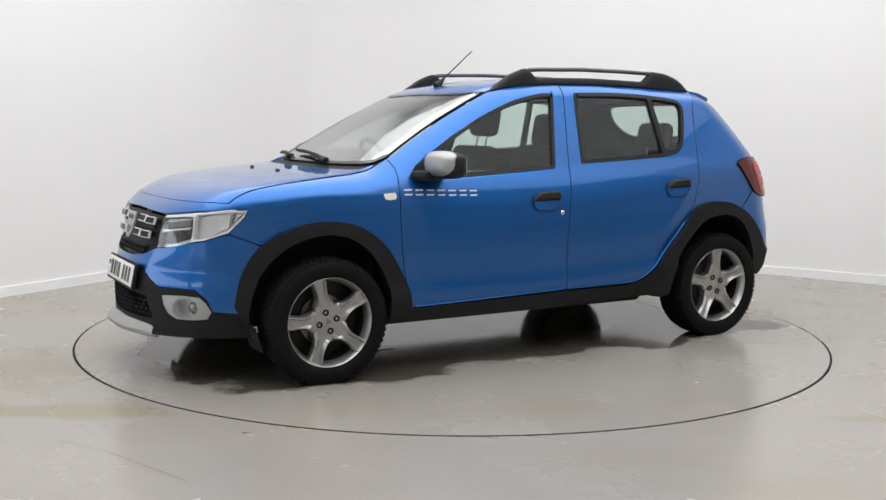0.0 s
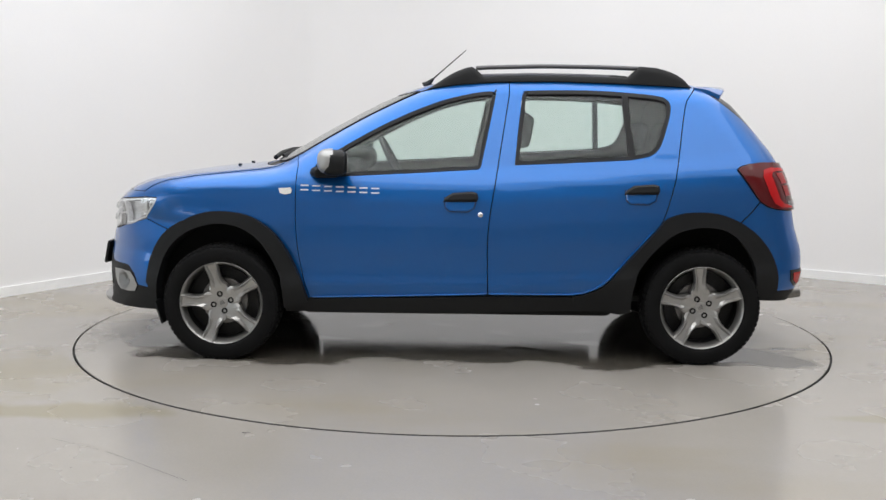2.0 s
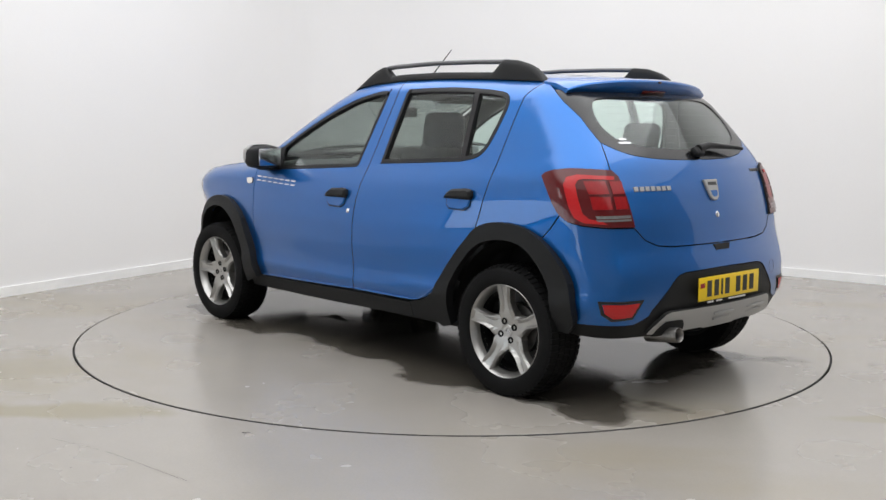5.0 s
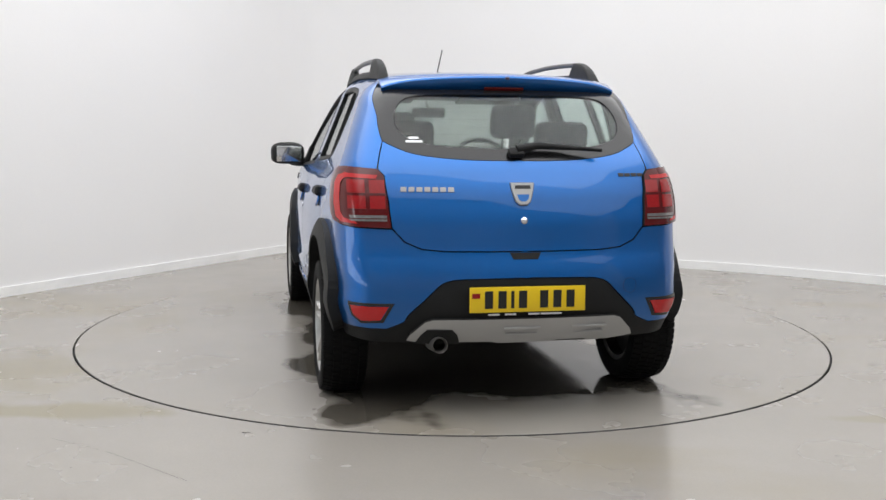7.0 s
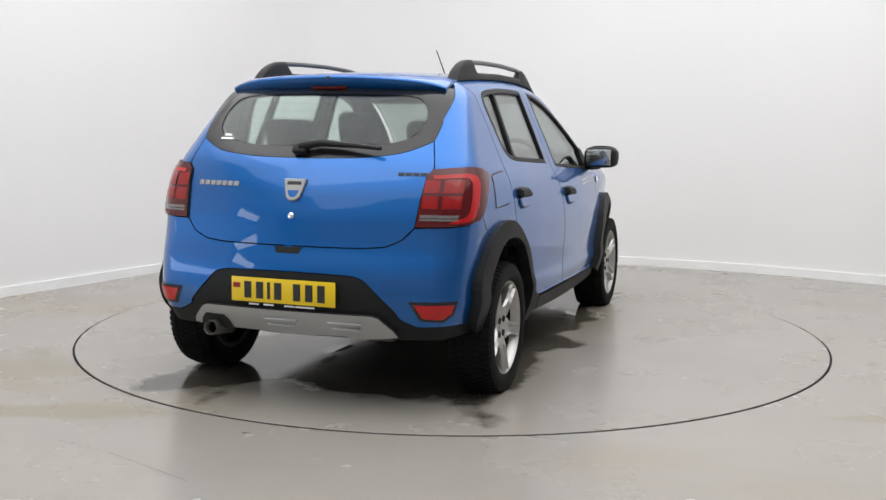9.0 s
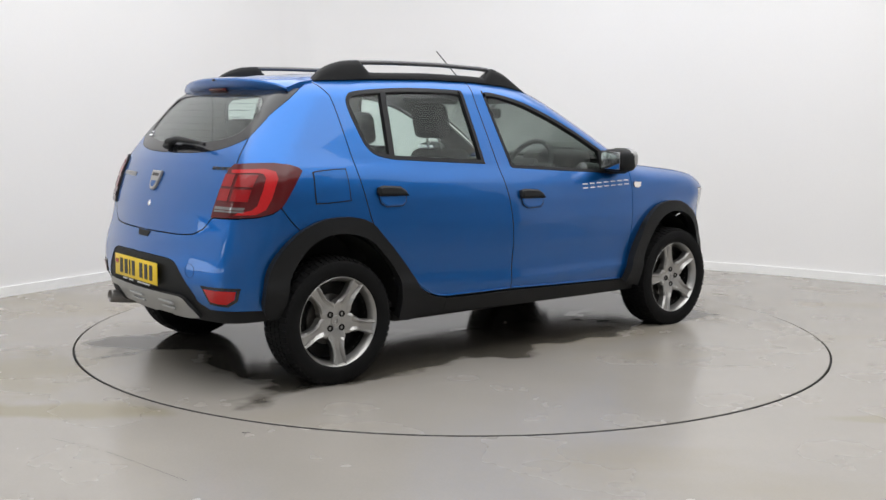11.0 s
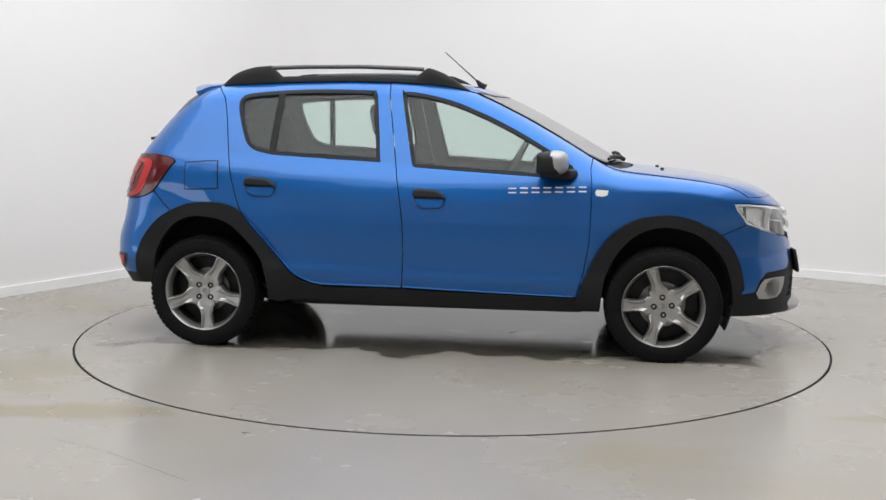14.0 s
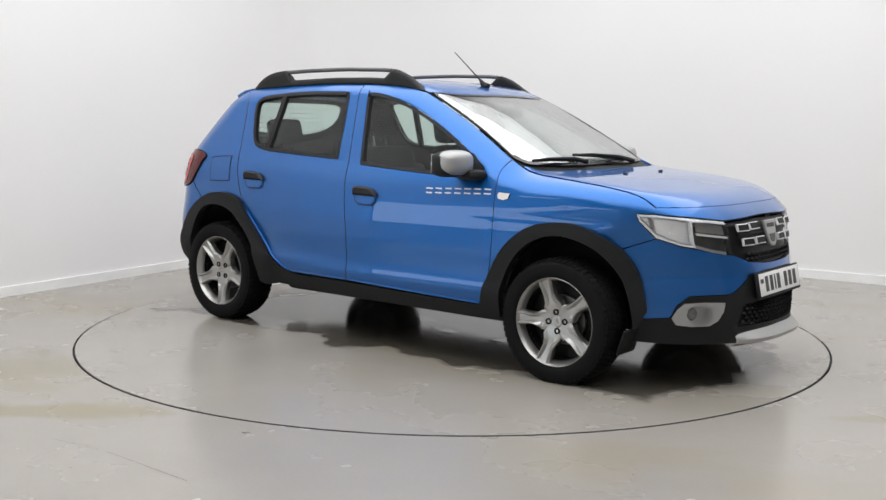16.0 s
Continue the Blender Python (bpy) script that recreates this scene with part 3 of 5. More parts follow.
bonnet_side = top(*curve([(0.90, 0.655), (1.10, 0.668), (1.35, 0.674), (1.50, 0.676), tuple(bonnet_front[0, :2])], 5).T)


def at_side(xz):
    xz = np.asarray(xz, float)
    return ring(xz[:, 0], xz[:, 1])


def snap(pts):
    """Near points brought onto the skin."""
    sz = ring_of(np.asarray(pts, float))
    return ring(sz[:, 0], sz[:, 1])


door_front = at_side(curve([(0.885, 1.085), (0.894, 0.926), (0.889, 0.679), (0.861, 0.483), (0.821, 0.338)], 4))
door_front[0] = pillar[-1]
b_line = at_side(curve([(-0.143, 0.371), (-0.141, 0.716), (-0.189, 1.043), (-0.236, 1.34), (-0.252, 1.44)], 5))
i_b = int(np.argmin(np.abs(roof_seam[:, 0] + 0.268)))
door_rear = at_side(curve([(-0.613, 0.371), (-0.714, 0.397), (-0.796, 0.450), (-0.904, 0.575), (-1.034, 0.718), (-1.077, 0.786), (-1.118, 0.920), (-1.149, 1.052), (-1.194, 1.331), (-1.215, 1.42)], 4))
F_WIN = curve([(0.800, 1.018), (0.767, 0.993), (0.70, 0.994)], 3).tolist() + [(0.599, 1.002), (0.25, 1.022), (-0.085, 1.043)] + curve([(-0.097, 1.055), (-0.176, 1.438), (-0.168, 1.452), (-0.150, 1.457), (-0.088, 1.452), (0.03, 1.428), (0.149, 1.393), (0.325, 1.321), (0.499, 1.234), (0.671, 1.134), (0.785, 1.058)], 4).tolist()
R_WIN = [(-0.284, 1.068), (-0.301, 1.24), (-0.324, 1.432)] + curve([(-0.328, 1.445), (-0.337, 1.457), (-0.363, 1.464), (-0.674, 1.468), (-0.929, 1.455), (-1.060, 1.440), (-1.105, 1.422), (-1.123, 1.385), (-1.111, 1.315), (-1.073, 1.199), (-1.045, 1.152), (-1.0, 1.122), (-0.901, 1.101)], 4).tolist() + [(-0.563, 1.082)]

f_door = panel("front_door", np.vstack([door_front, b_line, roof_seam[i_b:] - (0, 0, 0.003), pillar[1:-1] - (0, 0, 0.004)]), BODY, PAIR, "blue front door", holes=[F_WIN], step=0.04)
r_door = panel("rear_door", np.vstack([b_line[::-1], door_rear, roof_seam[:i_b + 1]]), BODY, PAIR, "blue rear door", holes=[R_WIN], step=0.04)


f_glass, r_glass = inset(np.array(F_WIN), 0.017), inset(np.array(R_WIN), 0.019)
f_pane = clip(f_glass, 1, 0.35, 0.70 + 0.35 * 1.0)
panel("window_seal", F_WIN, (SEAL, SEAL), f_door, "black window seal and mirror corner", holes=[f_pane], step=0.05, out=0.0012, thick=0.03, gap=0.0)
panel("window_seal", R_WIN, (SEAL, SEAL), r_door, "black window seal with a slim divider", holes=[clip(r_glass, -1, 0.09, 0.893 + 0.09 * 1.1), clip(r_glass, 1, -0.09, -0.927 - 0.09 * 1.1)], step=0.05, out=0.0012, thick=0.03, gap=0.0)
panes = []
for o, who in ((f_pane, f_door), (clip(r_glass, -1, 0.09, 0.893 + 0.09 * 1.1), r_door), (clip(r_glass, 1, -0.09, -0.927 - 0.09 * 1.1), r_door)):
    panes += panel("window_pane", o, (PANE, PANE), who, "clear side glass", step=0.06, out=-0.010, thick=0.004, gap=-0.003)

bead = np.vstack([[side_point(x, 0.3445 + 0.032 * np.clip((0.80 - x) / 0.94, 0, 1)) for x in np.linspace(0.80, -0.135, 16)]])
both_sides("door_edge", tube([tuple(q + np.array((0, 0.002, 0))) for q in bead], 0.0055, 8), PAINT, f_door, "painted lower door edge")
bead = [side_point(-0.152, 0.3765)] + [side_point(x, z + 0.005) for x, z in ((-0.3, 0.3715), (-0.45, 0.3715), (-0.60, 0.372), (-0.66, 0.380), (-0.71, 0.400), (-0.755, 0.428), (-0.796, 0.458), (-0.85, 0.518), (-0.904, 0.581), (-0.97, 0.655), (-1.02, 0.712))]
both_sides("door_edge", tube([tuple(q + np.array((0, 0.002, 0))) for q in bead], 0.0055, 8), PAINT, r_door, "painted lower door edge")

# front arch and wing
ARCH_F = [(1.718, 0.404), (1.695, 0.521), (1.660, 0.614), (1.591, 0.699), (1.474, 0.764), (1.359, 0.798), (1.244, 0.799), (1.130, 0.775), (1.015, 0.702), (0.933, 0.594), (0.868, 0.458), (0.827, 0.335)]
ARCH_F_IN = [(1.66, 0.30), (1.647, 0.422), (1.593, 0.573), (1.509, 0.666), (1.426, 0.714), (1.310, 0.739), (1.195, 0.725), (1.098, 0.668), (1.016, 0.566), (0.967, 0.439), (0.953, 0.30)]
ARCH_R = [(-1.655, 0.372), (-1.690, 0.437), (-1.668, 0.585), (-1.602, 0.686), (-1.500, 0.768), (-1.381, 0.816), (-1.264, 0.827), (-1.166, 0.817), (-1.085, 0.784), (-1.032, 0.722), (-0.90, 0.578), (-0.796, 0.449), (-0.714, 0.393), (-0.605, 0.366)]
ARCH_R_IN = [(-0.912, 0.30), (-0.917, 0.419), (-0.962, 0.542), (-1.041, 0.640), (-1.137, 0.717), (-1.252, 0.748), (-1.369, 0.743), (-1.470, 0.691), (-1.549, 0.584), (-1.579, 0.470), (-1.586, 0.375)]


def ringline(xz, n=4):
    """A smooth side-view line as (s, z); past the ring's straight run x is turned into the ring's own length."""
    c = curve(xz, n)
    p = np.stack([c[:, 0], np.full(len(c), 0.80), c[:, 1]], 1)
    for _ in range(3):
        sz = ring_of(p)
        q = ring(sz[:, 0], sz[:, 1])
        p[:, 1] = q[:, 1]
    return ring_of(p)


LAMP_TOP = snap(curve([(1.750, 0.708, 0.870), (1.82, 0.655, 0.863), (1.884, 0.585, 0.856), (1.93, 0.50, 0.846), (1.966, 0.399, 0.834)], 3))
GRILLE_TOP = snap(curve([(1.966, 0.399, 0.834), (1.985, 0.30, 0.836), (1.998, 0.197, 0.839), (2.003, 0.1, 0.842), (2.005, 0.0, 0.843)], 3))
LAMP_LOW = snap([(1.750, 0.672, 0.748), (1.771, 0.655, 0.741), (1.830, 0.585, 0.712), (1.889, 0.518, 0.697), (1.946, 0.444, 0.676), (2.000, 0.360, 0.664)])
LAMP_OUT = snap([(1.674, 0.744, 0.867), (1.690, 0.738, 0.830), (1.724, 0.715, 0.791), (1.750, 0.672, 0.748)])
wing_seam = snap([(1.750, 0.672, 0.748), (1.634, 0.716, 0.705), (1.545, 0.745, 0.675)])
af = ringline(ARCH_F)
i_seam = int(np.argmin(np.abs(curve(ARCH_F, 4)[:, 0] - 1.545)))
a_in = ringline([(1.52, 0.69), (1.43, 0.745), (1.30, 0.76), (1.2, 0.75), (1.09, 0.69), (0.99, 0.56), (0.93, 0.42), (0.90, 0.335)])
wing = np.vstack([ring_of(door_front[::-1])[:-1], (ring_of(bonnet_side) - (0, 0.003)), ring_of(LAMP_TOP[:1]), ring_of(LAMP_OUT), ring_of(wing_seam[1:]), a_in])
panel("front_wing", wing, (PAINT, PAINT), PAIR, "blue front wing", step=0.04, gap=0.0014)


def flare_out(hx, hz, k=1.0):
    def f(p):
        r = np.hypot(p[:, 0] - hx, p[:, 2] - hz)
        return 0.010 + k * 0.040 * np.clip((0.52 - r) / 0.075, 0, 1) ** 0.7
    return f


panel("wheel_arch_trim", np.vstack([af, ringline(ARCH_F_IN)[::-1]]), (TRIM, TRIM), PAIR, "black plastic wheel arch trim", step=0.03, out=flare_out(1.2945, 0.31), thick=0.05, gap=0)
ar = ringline(ARCH_R)
panel("wheel_arch_trim", np.vstack([ar, [(-0.60, 0.285)], [(-0.86, 0.285)], ringline(ARCH_R_IN)]), (TRIM, TRIM), PAIR, "black plastic wheel arch trim", step=0.03, out=flare_out(-1.2945, 0.32), thick=0.05, gap=0)
panel("sill_cladding", [(0.955, 0.262), (0.955, 0.30), (0.86, 0.336), (0.50, 0.346), (-0.143, 0.362), (-0.603, 0.362), (-0.603, 0.285), (0.098, 0.272)], (TRIM, TRIM), PAIR, "black plastic sill cladding", step=0.04, out=0.012, thick=0.06, gap=0.001)

# rear quarter
LAMP_R_FRONT = snap([(-1.595, 0.815, 0.885), (-1.566, 0.818, 0.923), (-1.50, 0.80, 1.01), (-1.466, 0.788, 1.053)])
LAMP_R_TOP = snap([(-1.466, 0.788, 1.053), (-1.485, 0.783, 1.070), (-1.53, 0.772, 1.084), (-1.60, 0.752, 1.092), (-1.67, 0.70, 1.090), (-1.724, 0.625, 1.084)])
LAMP_R_BASE = snap([(-1.595, 0.815, 0.885), (-1.64, 0.808, 0.858), (-1.70, 0.78, 0.843), (-1.76, 0.71, 0.836), (-1.823, 0.572, 0.832)])
gate_top = snap([(-1.724, 0.625, 1.084), (-1.69, 0.612, 1.14), (-1.64, 0.592, 1.209)])
GLASS_SIDE = snap([(-1.64, 0.592, 1.209), (-1.60, 0.60, 1.25), (-1.53, 0.602, 1.32), (-1.46, 0.600, 1.37), (-1.385, 0.585, 1.425), (-1.35, 0.565, 1.45)])
bumper_seam = snap([(-1.595, 0.815, 0.885), (-1.545, 0.82, 0.82), (-1.47, 0.83, 0.745)])
i_a = int(np.argmin(np.abs(ar[:, 0] + 1.06)))
ar_in = ringline([(-1.47, 0.735), (-1.37, 0.775), (-1.25, 0.785), (-1.14, 0.755), (-1.03, 0.66)])
i_d = int(np.argmin(np.abs(door_rear[:, 2] - 0.70)))
quarter = np.vstack([ring_of(door_rear[i_d:])[::-1], ar_in[::-1], ring_of(bumper_seam)[::-1], ring_of(LAMP_R_FRONT)[1:], ring_of(LAMP_R_TOP)[1:], ring_of(gate_top)[1:], ring_of(GLASS_SIDE)[1:], ring_of(roof_seam[:1])])
panel("rear_quarter", quarter, BODY, PAIR, "blue rear quarter panel", step=0.04)

# tailgate, rear glass, bumper
GATE_LOW = snap([(-1.823, 0.572, 0.832), (-1.841, 0.519, 0.776), (-1.859, 0.449, 0.746), (-1.877, 0.352, 0.737), (-1.895, 0.18, 0.736), (-1.901, 0.0, 0.736)])
LAMP_R_IN = snap([(-1.724, 0.625, 1.084), (-1.745, 0.600, 1.057), (-1.79, 0.585, 0.95), (-1.823, 0.572, 0.832)])
GLASS_LOW = snap(curve([(-1.64, 0.592, 1.209), (-1.668, 0.554, 1.188), (-1.716, 0.458, 1.153), (-1.755, 0.292, 1.133), (-1.775, 0.12, 1.127), (-1.777, 0.0, 1.127)], 3))
gate = panel("tailgate", np.vstack([ring_of(LAMP_R_IN)[::-1], ring_of(gate_top)[1:], ring_of(GLASS_LOW)[1:], ring_of(GATE_LOW)[::-1]]), BODY, car, "blue tailgate", spans=True, step=0.04)
top_edge = [tuple(ring_of(GLASS_SIDE[-1:])[0]), (ring_of([(-1.4, 0.40, 1.45)])[0][0], 1.452), (ring_of([(-1.45, 0.2, 1.455)])[0][0], 1.455), (S_TAIL, 1.456)]
g_out = np.vstack([ring_of(GLASS_SIDE), top_edge[1:], ring_of(GLASS_LOW)[::-1][:-1]])


PANE_YZ = curve([(0.0, 1.176), (0.2, 1.179), (0.36, 1.190), (0.465, 1.214), (0.515, 1.25), (0.530, 1.30), (0.515, 1.355), (0.470, 1.400), (0.38, 1.416), (0.2, 1.420), (0.0, 1.421)], 3)
g_in = ring_of(np.array([tail_point(max(y, 0.0), z) for y, z in PANE_YZ]))
g_in[0, 0] = g_in[-1, 0] = S_TAIL
screen_rear = panel("rear_window", g_in, (PANE, PANE), gate, "clear rear window", spans=True, step=0.06, out=-0.003, thick=0.004, gap=0)
# the printed border: the outline less the clear pane, as one strip
o_chain = np.vstack([[(S_TAIL, ring_of(GLASS_LOW)[-1][1])], ring_of(GLASS_LOW)[::-1][1:-1], ring_of(GLASS_SIDE), top_edge[1:]])
panel("glass_border", np.vstack([o_chain, g_in[::-1]]), (GLOSS_BLACK, SEAL), gate, "black printed glass border", spans=True, step=0.05, out=0.0, thick=0.012, gap=0.0)

TRAP = [(0.60, 0.398), (0.53, 0.432), (0.512, 0.464), (0.426, 0.548), (0.375, 0.597), (0.33, 0.613), (0.264, 0.619), (0.0, 0.624)]
trap = ring_of(np.array([tail_point(max(y, 0.0), z) for y, z in curve(TRAP, 3)]))
trap[-1, 0] = S_TAIL
back_edge = ringline([(-1.47, 0.745), (-1.58, 0.65), (-1.635, 0.55), (-1.655, 0.437), (-1.65, 0.40)])
low_blue = ring_of(snap([(-1.65, 0.83, 0.398), (-1.70, 0.80, 0.398), (-1.80, 0.72, 0.398)]))
r_bump = tagged(panel("rear_bumper", np.vstack([ring_of(bumper_seam)[::-1][:-1], ring_of(LAMP_R_BASE), ring_of(GATE_LOW)[1:], trap[::-1], low_blue[::-1], back_edge[::-1][1:-1]]), (PAINT, SHADOW), car, "blue rear bumper", spans=True, step=0.04))
low_line = ring_of(snap([(-1.66, 0.82, 0.345), (-1.80, 0.72, 0.335), (-1.86, 0.5, 0.33), (-1.90, 0.2, 0.33), (-1.91, 0.0, 0.33)]))
panel("lower_valance", np.vstack([ring_of(snap([(-1.655, 0.83, 0.398)])), low_blue[1:], trap, low_line[::-1]]), (TRIM, TRIM), r_bump, "black plastic lower valance", spans=True, step=0.04, out=lambda p: np.where(p[:, 2] < 0.395, 0.0, -0.004), thick=0.03, gap=0.001)

# front: bonnet, lamps, grille, bumper
wind_low = np.array(curve([(0.905, 0.645), (0.975, 0.60), (1.04, 0.42), (1.078, 0.2), (1.088, 0.0)], 4))
bonnet_back = np.array(curve([(0.965, 0.650), (1.05, 0.60), (1.11, 0.42), (1.145, 0.2), (1.152, 0.0)], 4))
bs = bonnet_side[:, :2]
bs = bs[bs[:, 0] > 0.97]
bonnet = panel("bonnet", np.vstack([bonnet_back[::-1], bs, bonnet_front[1:, :2]]), (PAINT, PAINT), car, "blue bonnet", spans=True, proj="top", step=0.04, gap=0.0014)
lip_up, lip_low = ring_of(bonnet_front), np.vstack([ring_of(LAMP_TOP), ring_of(GRILLE_TOP)[1:]])
lip_up[-1, 0] = lip_low[-1, 0] = S_NOSE
panel("bonnet_lip", np.vstack([lip_up + (0, 0.0), lip_low[::-1]]), (PAINT, SHADOW), bonnet, "blue front lip of the bonnet", spans=True, step=0.03, gap=0.0005, thick=0.015)
panel("cowl", np.vstack([wind_low[::-1], [(0.905, 0.65)], bonnet_back]), (TRIM, SHADOW), car, "black plastic cowl below the windscreen", spans=True, proj="top", step=0.05, out=-0.012, gap=0.0)
wind_top = np.array(curve([(0.255, 0.535), (0.31, 0.45), (0.355, 0.25), (0.365, 0.0)], 4))
pil2 = pillar[::-1, :2] - (0, 0.006)
w_out = np.vstack([wind_low[::-1], pil2[1:-1], wind_top])
panel("windscreen_border", np.vstack([wind_low[::-1], pil2[1:-1], wind_top, wind_top[::-1] + np.stack([np.full(len(wind_top), 0.022), np.linspace(-0.022, 0, len(wind_top))[::-1]], 1), pil2[1:-1][::-1] + (0.0, -0.006), wind_low - np.stack([np.full(len(wind_low), 0.02), np.linspace(0.022, 0, len(wind_low))], 1)]), (GLOSS_BLACK, SEAL), car, "black windscreen border", spans=True, proj="top", step=0.05, out=0.0, thick=0.012, gap=0.0)
windscreen = panel("windscreen", np.vstack([wind_low[::-1] - (0.012, 0), pil2[1:-1] - (0, 0.012), wind_top + (0.012, 0)]), (SCREEN, SCREEN), car, "clear laminated windscreen", spans=True, proj="top", step=0.06, out=-0.003, thick=0.005, gap=0.0)
roof_back = np.array(curve([(-1.30, 0.545), (-1.36, 0.45), (-1.40, 0.2), (-1.41, 0.0)], 4))
panel("roof", np.vstack([roof_back[::-1], roof_seam[:, :2], wind_top[1:]]), BODY, car, "blue roof panel", spans=True, proj="top", step=0.06, thick=0.03)

lamp_in = snap([(2.000, 0.360, 0.664), (1.988, 0.379, 0.771), (1.966, 0.399, 0.834)])
lamp_top = ring_of(LAMP_TOP)[:-1] - (0, 0.003)
lamp = np.vstack([ring_of(LAMP_OUT)[::-1], lamp_top, ring_of(lamp_in)[::-1], ring_of(LAMP_LOW)[::-1][1:-1]])
h_lamp = panel("headlamp_housing", lamp, (REFLECTOR, SHADOW), PAIR, "silver headlamp housing behind a clear cover", step=0.04, out=-0.045, thick=0.02, gap=0.002)
lens = panel("headlamp_cover", lamp, (LENS, LENS), h_lamp, "clear headlamp cover", step=0.05, out=0.002, thick=0.004, gap=0.002)
panes += list(lens)


s_l, z_l = lamp[:, 0], lamp[:, 1]
s_a, s_b = s_l.min(), s_l.max()


def lamp_cut(k0, k1, d=0.018):
    o = inset(resample(lamp, 0.015), d)
    return clip(clip(o, 1, 0.35, s_a + (s_b - s_a) * k1 + 0.35 * 0.76), -1, -0.35, -(s_a + (s_b - s_a) * k0) - 0.35 * 0.76)


panel("turn_reflector", lamp_cut(0.0, 0.20), (CLEAR_LENS, CLEAR_LENS), h_lamp, "ribbed silver turn signal reflector", step=0.03, out=-0.018, thick=0.015, gap=0)
panel("main_reflector", lamp_cut(0.22, 0.56), (REFLECTOR, REFLECTOR), h_lamp, "mirror reflector bowl", step=0.02, thick=0.01, gap=0,
      out=lambda p: -0.020 - 0.045 * np.clip(1 - ((p[:, 0] - 1.875) ** 2 / 0.006 + (p[:, 2] - 0.78) ** 2 / 0.0040), 0, 1) ** 0.5)
panel("lamp_mask", lamp_cut(0.60, 1.1, 0.016), (GLOSS_BLACK, SHADOW), h_lamp, "dark grey inner lamp mask", step=0.03, out=-0.03, thick=0.01, gap=0)
panel("headlamp_rim", lamp_cut(-0.1, 0.58, 0.003), (REFLECTOR, REFLECTOR), h_lamp, "bright rim inside the headlamp", step=0.03, out=-0.004, thick=0.03, gap=0, holes=[lamp_cut(0.04, 0.56, 0.013)])
lean = 0.036 / (lip_low[len(LAMP_TOP) - 1, 0] - lip_low[0, 0])
def under_top(k0, k1, d0, d1):
    """A strip of the lamp that runs below its upper edge, d0 to d1 down from it."""
    c0 = 0.870 + lean * lip_low[0, 0]
    o = lamp_cut(k0, k1, 0.003)
    return clip(clip(o, lean, 1, c0 - d0), -lean, -1, -(c0 - d1))


panel("light_bar", under_top(0.56, 1.1, 0.0, 0.018), (REFLECTOR, REFLECTOR), h_lamp, "bright upper light bar", step=0.03, out=-0.006, thick=0.02, gap=0)
panel("lamp_module", under_top(0.62, 0.93, 0.026, 0.072), (CLEAR_LENS, SHADOW), h_lamp, "faceted clear lamp module", step=0.02, out=-0.016, thick=0.012, gap=0)
panel("chrome_strip", under_top(0.62, 1.0, 0.078, 0.087), (REFLECTOR, REFLECTOR), h_lamp, "thin chrome strip", step=0.02, out=-0.012, thick=0.012, gap=0)
for k in range(4):
    o = lamp_cut(0.045 + 0.01 * k, 0.17, 0.020)
    o = clip(clip(o, 0, 1, 0.848 - 0.026 * k), 0, -1, -(0.828 - 0.026 * k))
    if len(o) > 3:
        panel("turn_segment", o, (REFLECTOR, REFLECTOR), h_lamp, "bright turn signal segment", step=0.02, out=-0.012, thick=0.008, gap=0)

grille_low = snap([(2.000, 0.360, 0.664), (2.051, 0.265, 0.627), (2.085, 0.139, 0.615), (2.09, 0.0, 0.612)])
g_top = ring_of(GRILLE_TOP)[1:] - (0, 0.003)
g_top[-1, 0] = S_NOSE
grille_o = np.vstack([ring_of(lamp_in), g_top, ring_of(grille_low)[::-1][:-1]])
grille = panel("grille", grille_o, (GRILLE_BLACK, SHADOW), car, "black front grille", spans=True, step=0.04, out=-0.022, thick=0.02, gap=0.002)
grille["label"] = "black front grille with silver brackets"
SEAM_UP = ring_of(LAMP_LOW)
blue_low = ring_of(snap([(2.10, 0.0, 0.578), (2.095, 0.156, 0.575), (2.065, 0.272, 0.560), (2.044, 0.342, 0.505), (2.015, 0.392, 0.474), (1.892, 0.567, 0.470), (1.845, 0.609, 0.425), (1.817, 0.622, 0.365), (1.72, 0.68, 0.355), (1.665, 0.70, 0.355)]))
arch_edge = ringline([(1.665, 0.355), (1.66, 0.47), (1.63, 0.57), (1.59, 0.63), (1.55, 0.668)])
f_bump = panel("front_bumper", np.vstack([arch_edge, ring_of(wing_seam[::-1])[1:], SEAM_UP[1:], ring_of(grille_low)[1:], blue_low]), (PAINT, SHADOW), car, "blue front bumper", spans=True, step=0.035)
skirt_low = ring_of(snap([(1.64, 0.72, 0.245), (1.75, 0.66, 0.240), (1.87, 0.57, 0.238), (1.97, 0.45, 0.236), (2.04, 0.30, 0.236), (2.08, 0.15, 0.24), (2.09, 0.0, 0.24)]))
FOG = ring_of(snap([(1.839, 0.605, 0.330), (1.822, 0.621, 0.366), (1.845, 0.606, 0.41), (1.872, 0.586, 0.437), (1.94, 0.51, 0.442), (2.002, 0.418, 0.437), (1.995, 0.425, 0.39), (1.977, 0.446, 0.347), (1.949, 0.483, 0.323), (1.89, 0.553, 0.322)]))
MESH = ring_of(snap([(2.05, 0.318, 0.42), (2.028, 0.353, 0.312), (2.075, 0.19, 0.315), (2.09, 0.0, 0.32), (2.10, 0.0, 0.44), (2.09, 0.17, 0.438)]))
mesh_hole = np.vstack([MESH[:1], MESH[1:2], MESH[2:4], MESH[4:]])
skirt_o = np.vstack([blue_low[::-1], [tuple(ring_of(snap([(2.10, 0.0, 0.578)]))[0])], [(S_NOSE, 0.446)], MESH[5:6], MESH[0:1], MESH[1:2], MESH[2:3], [(S_NOSE, 0.316)], skirt_low[::-1]])
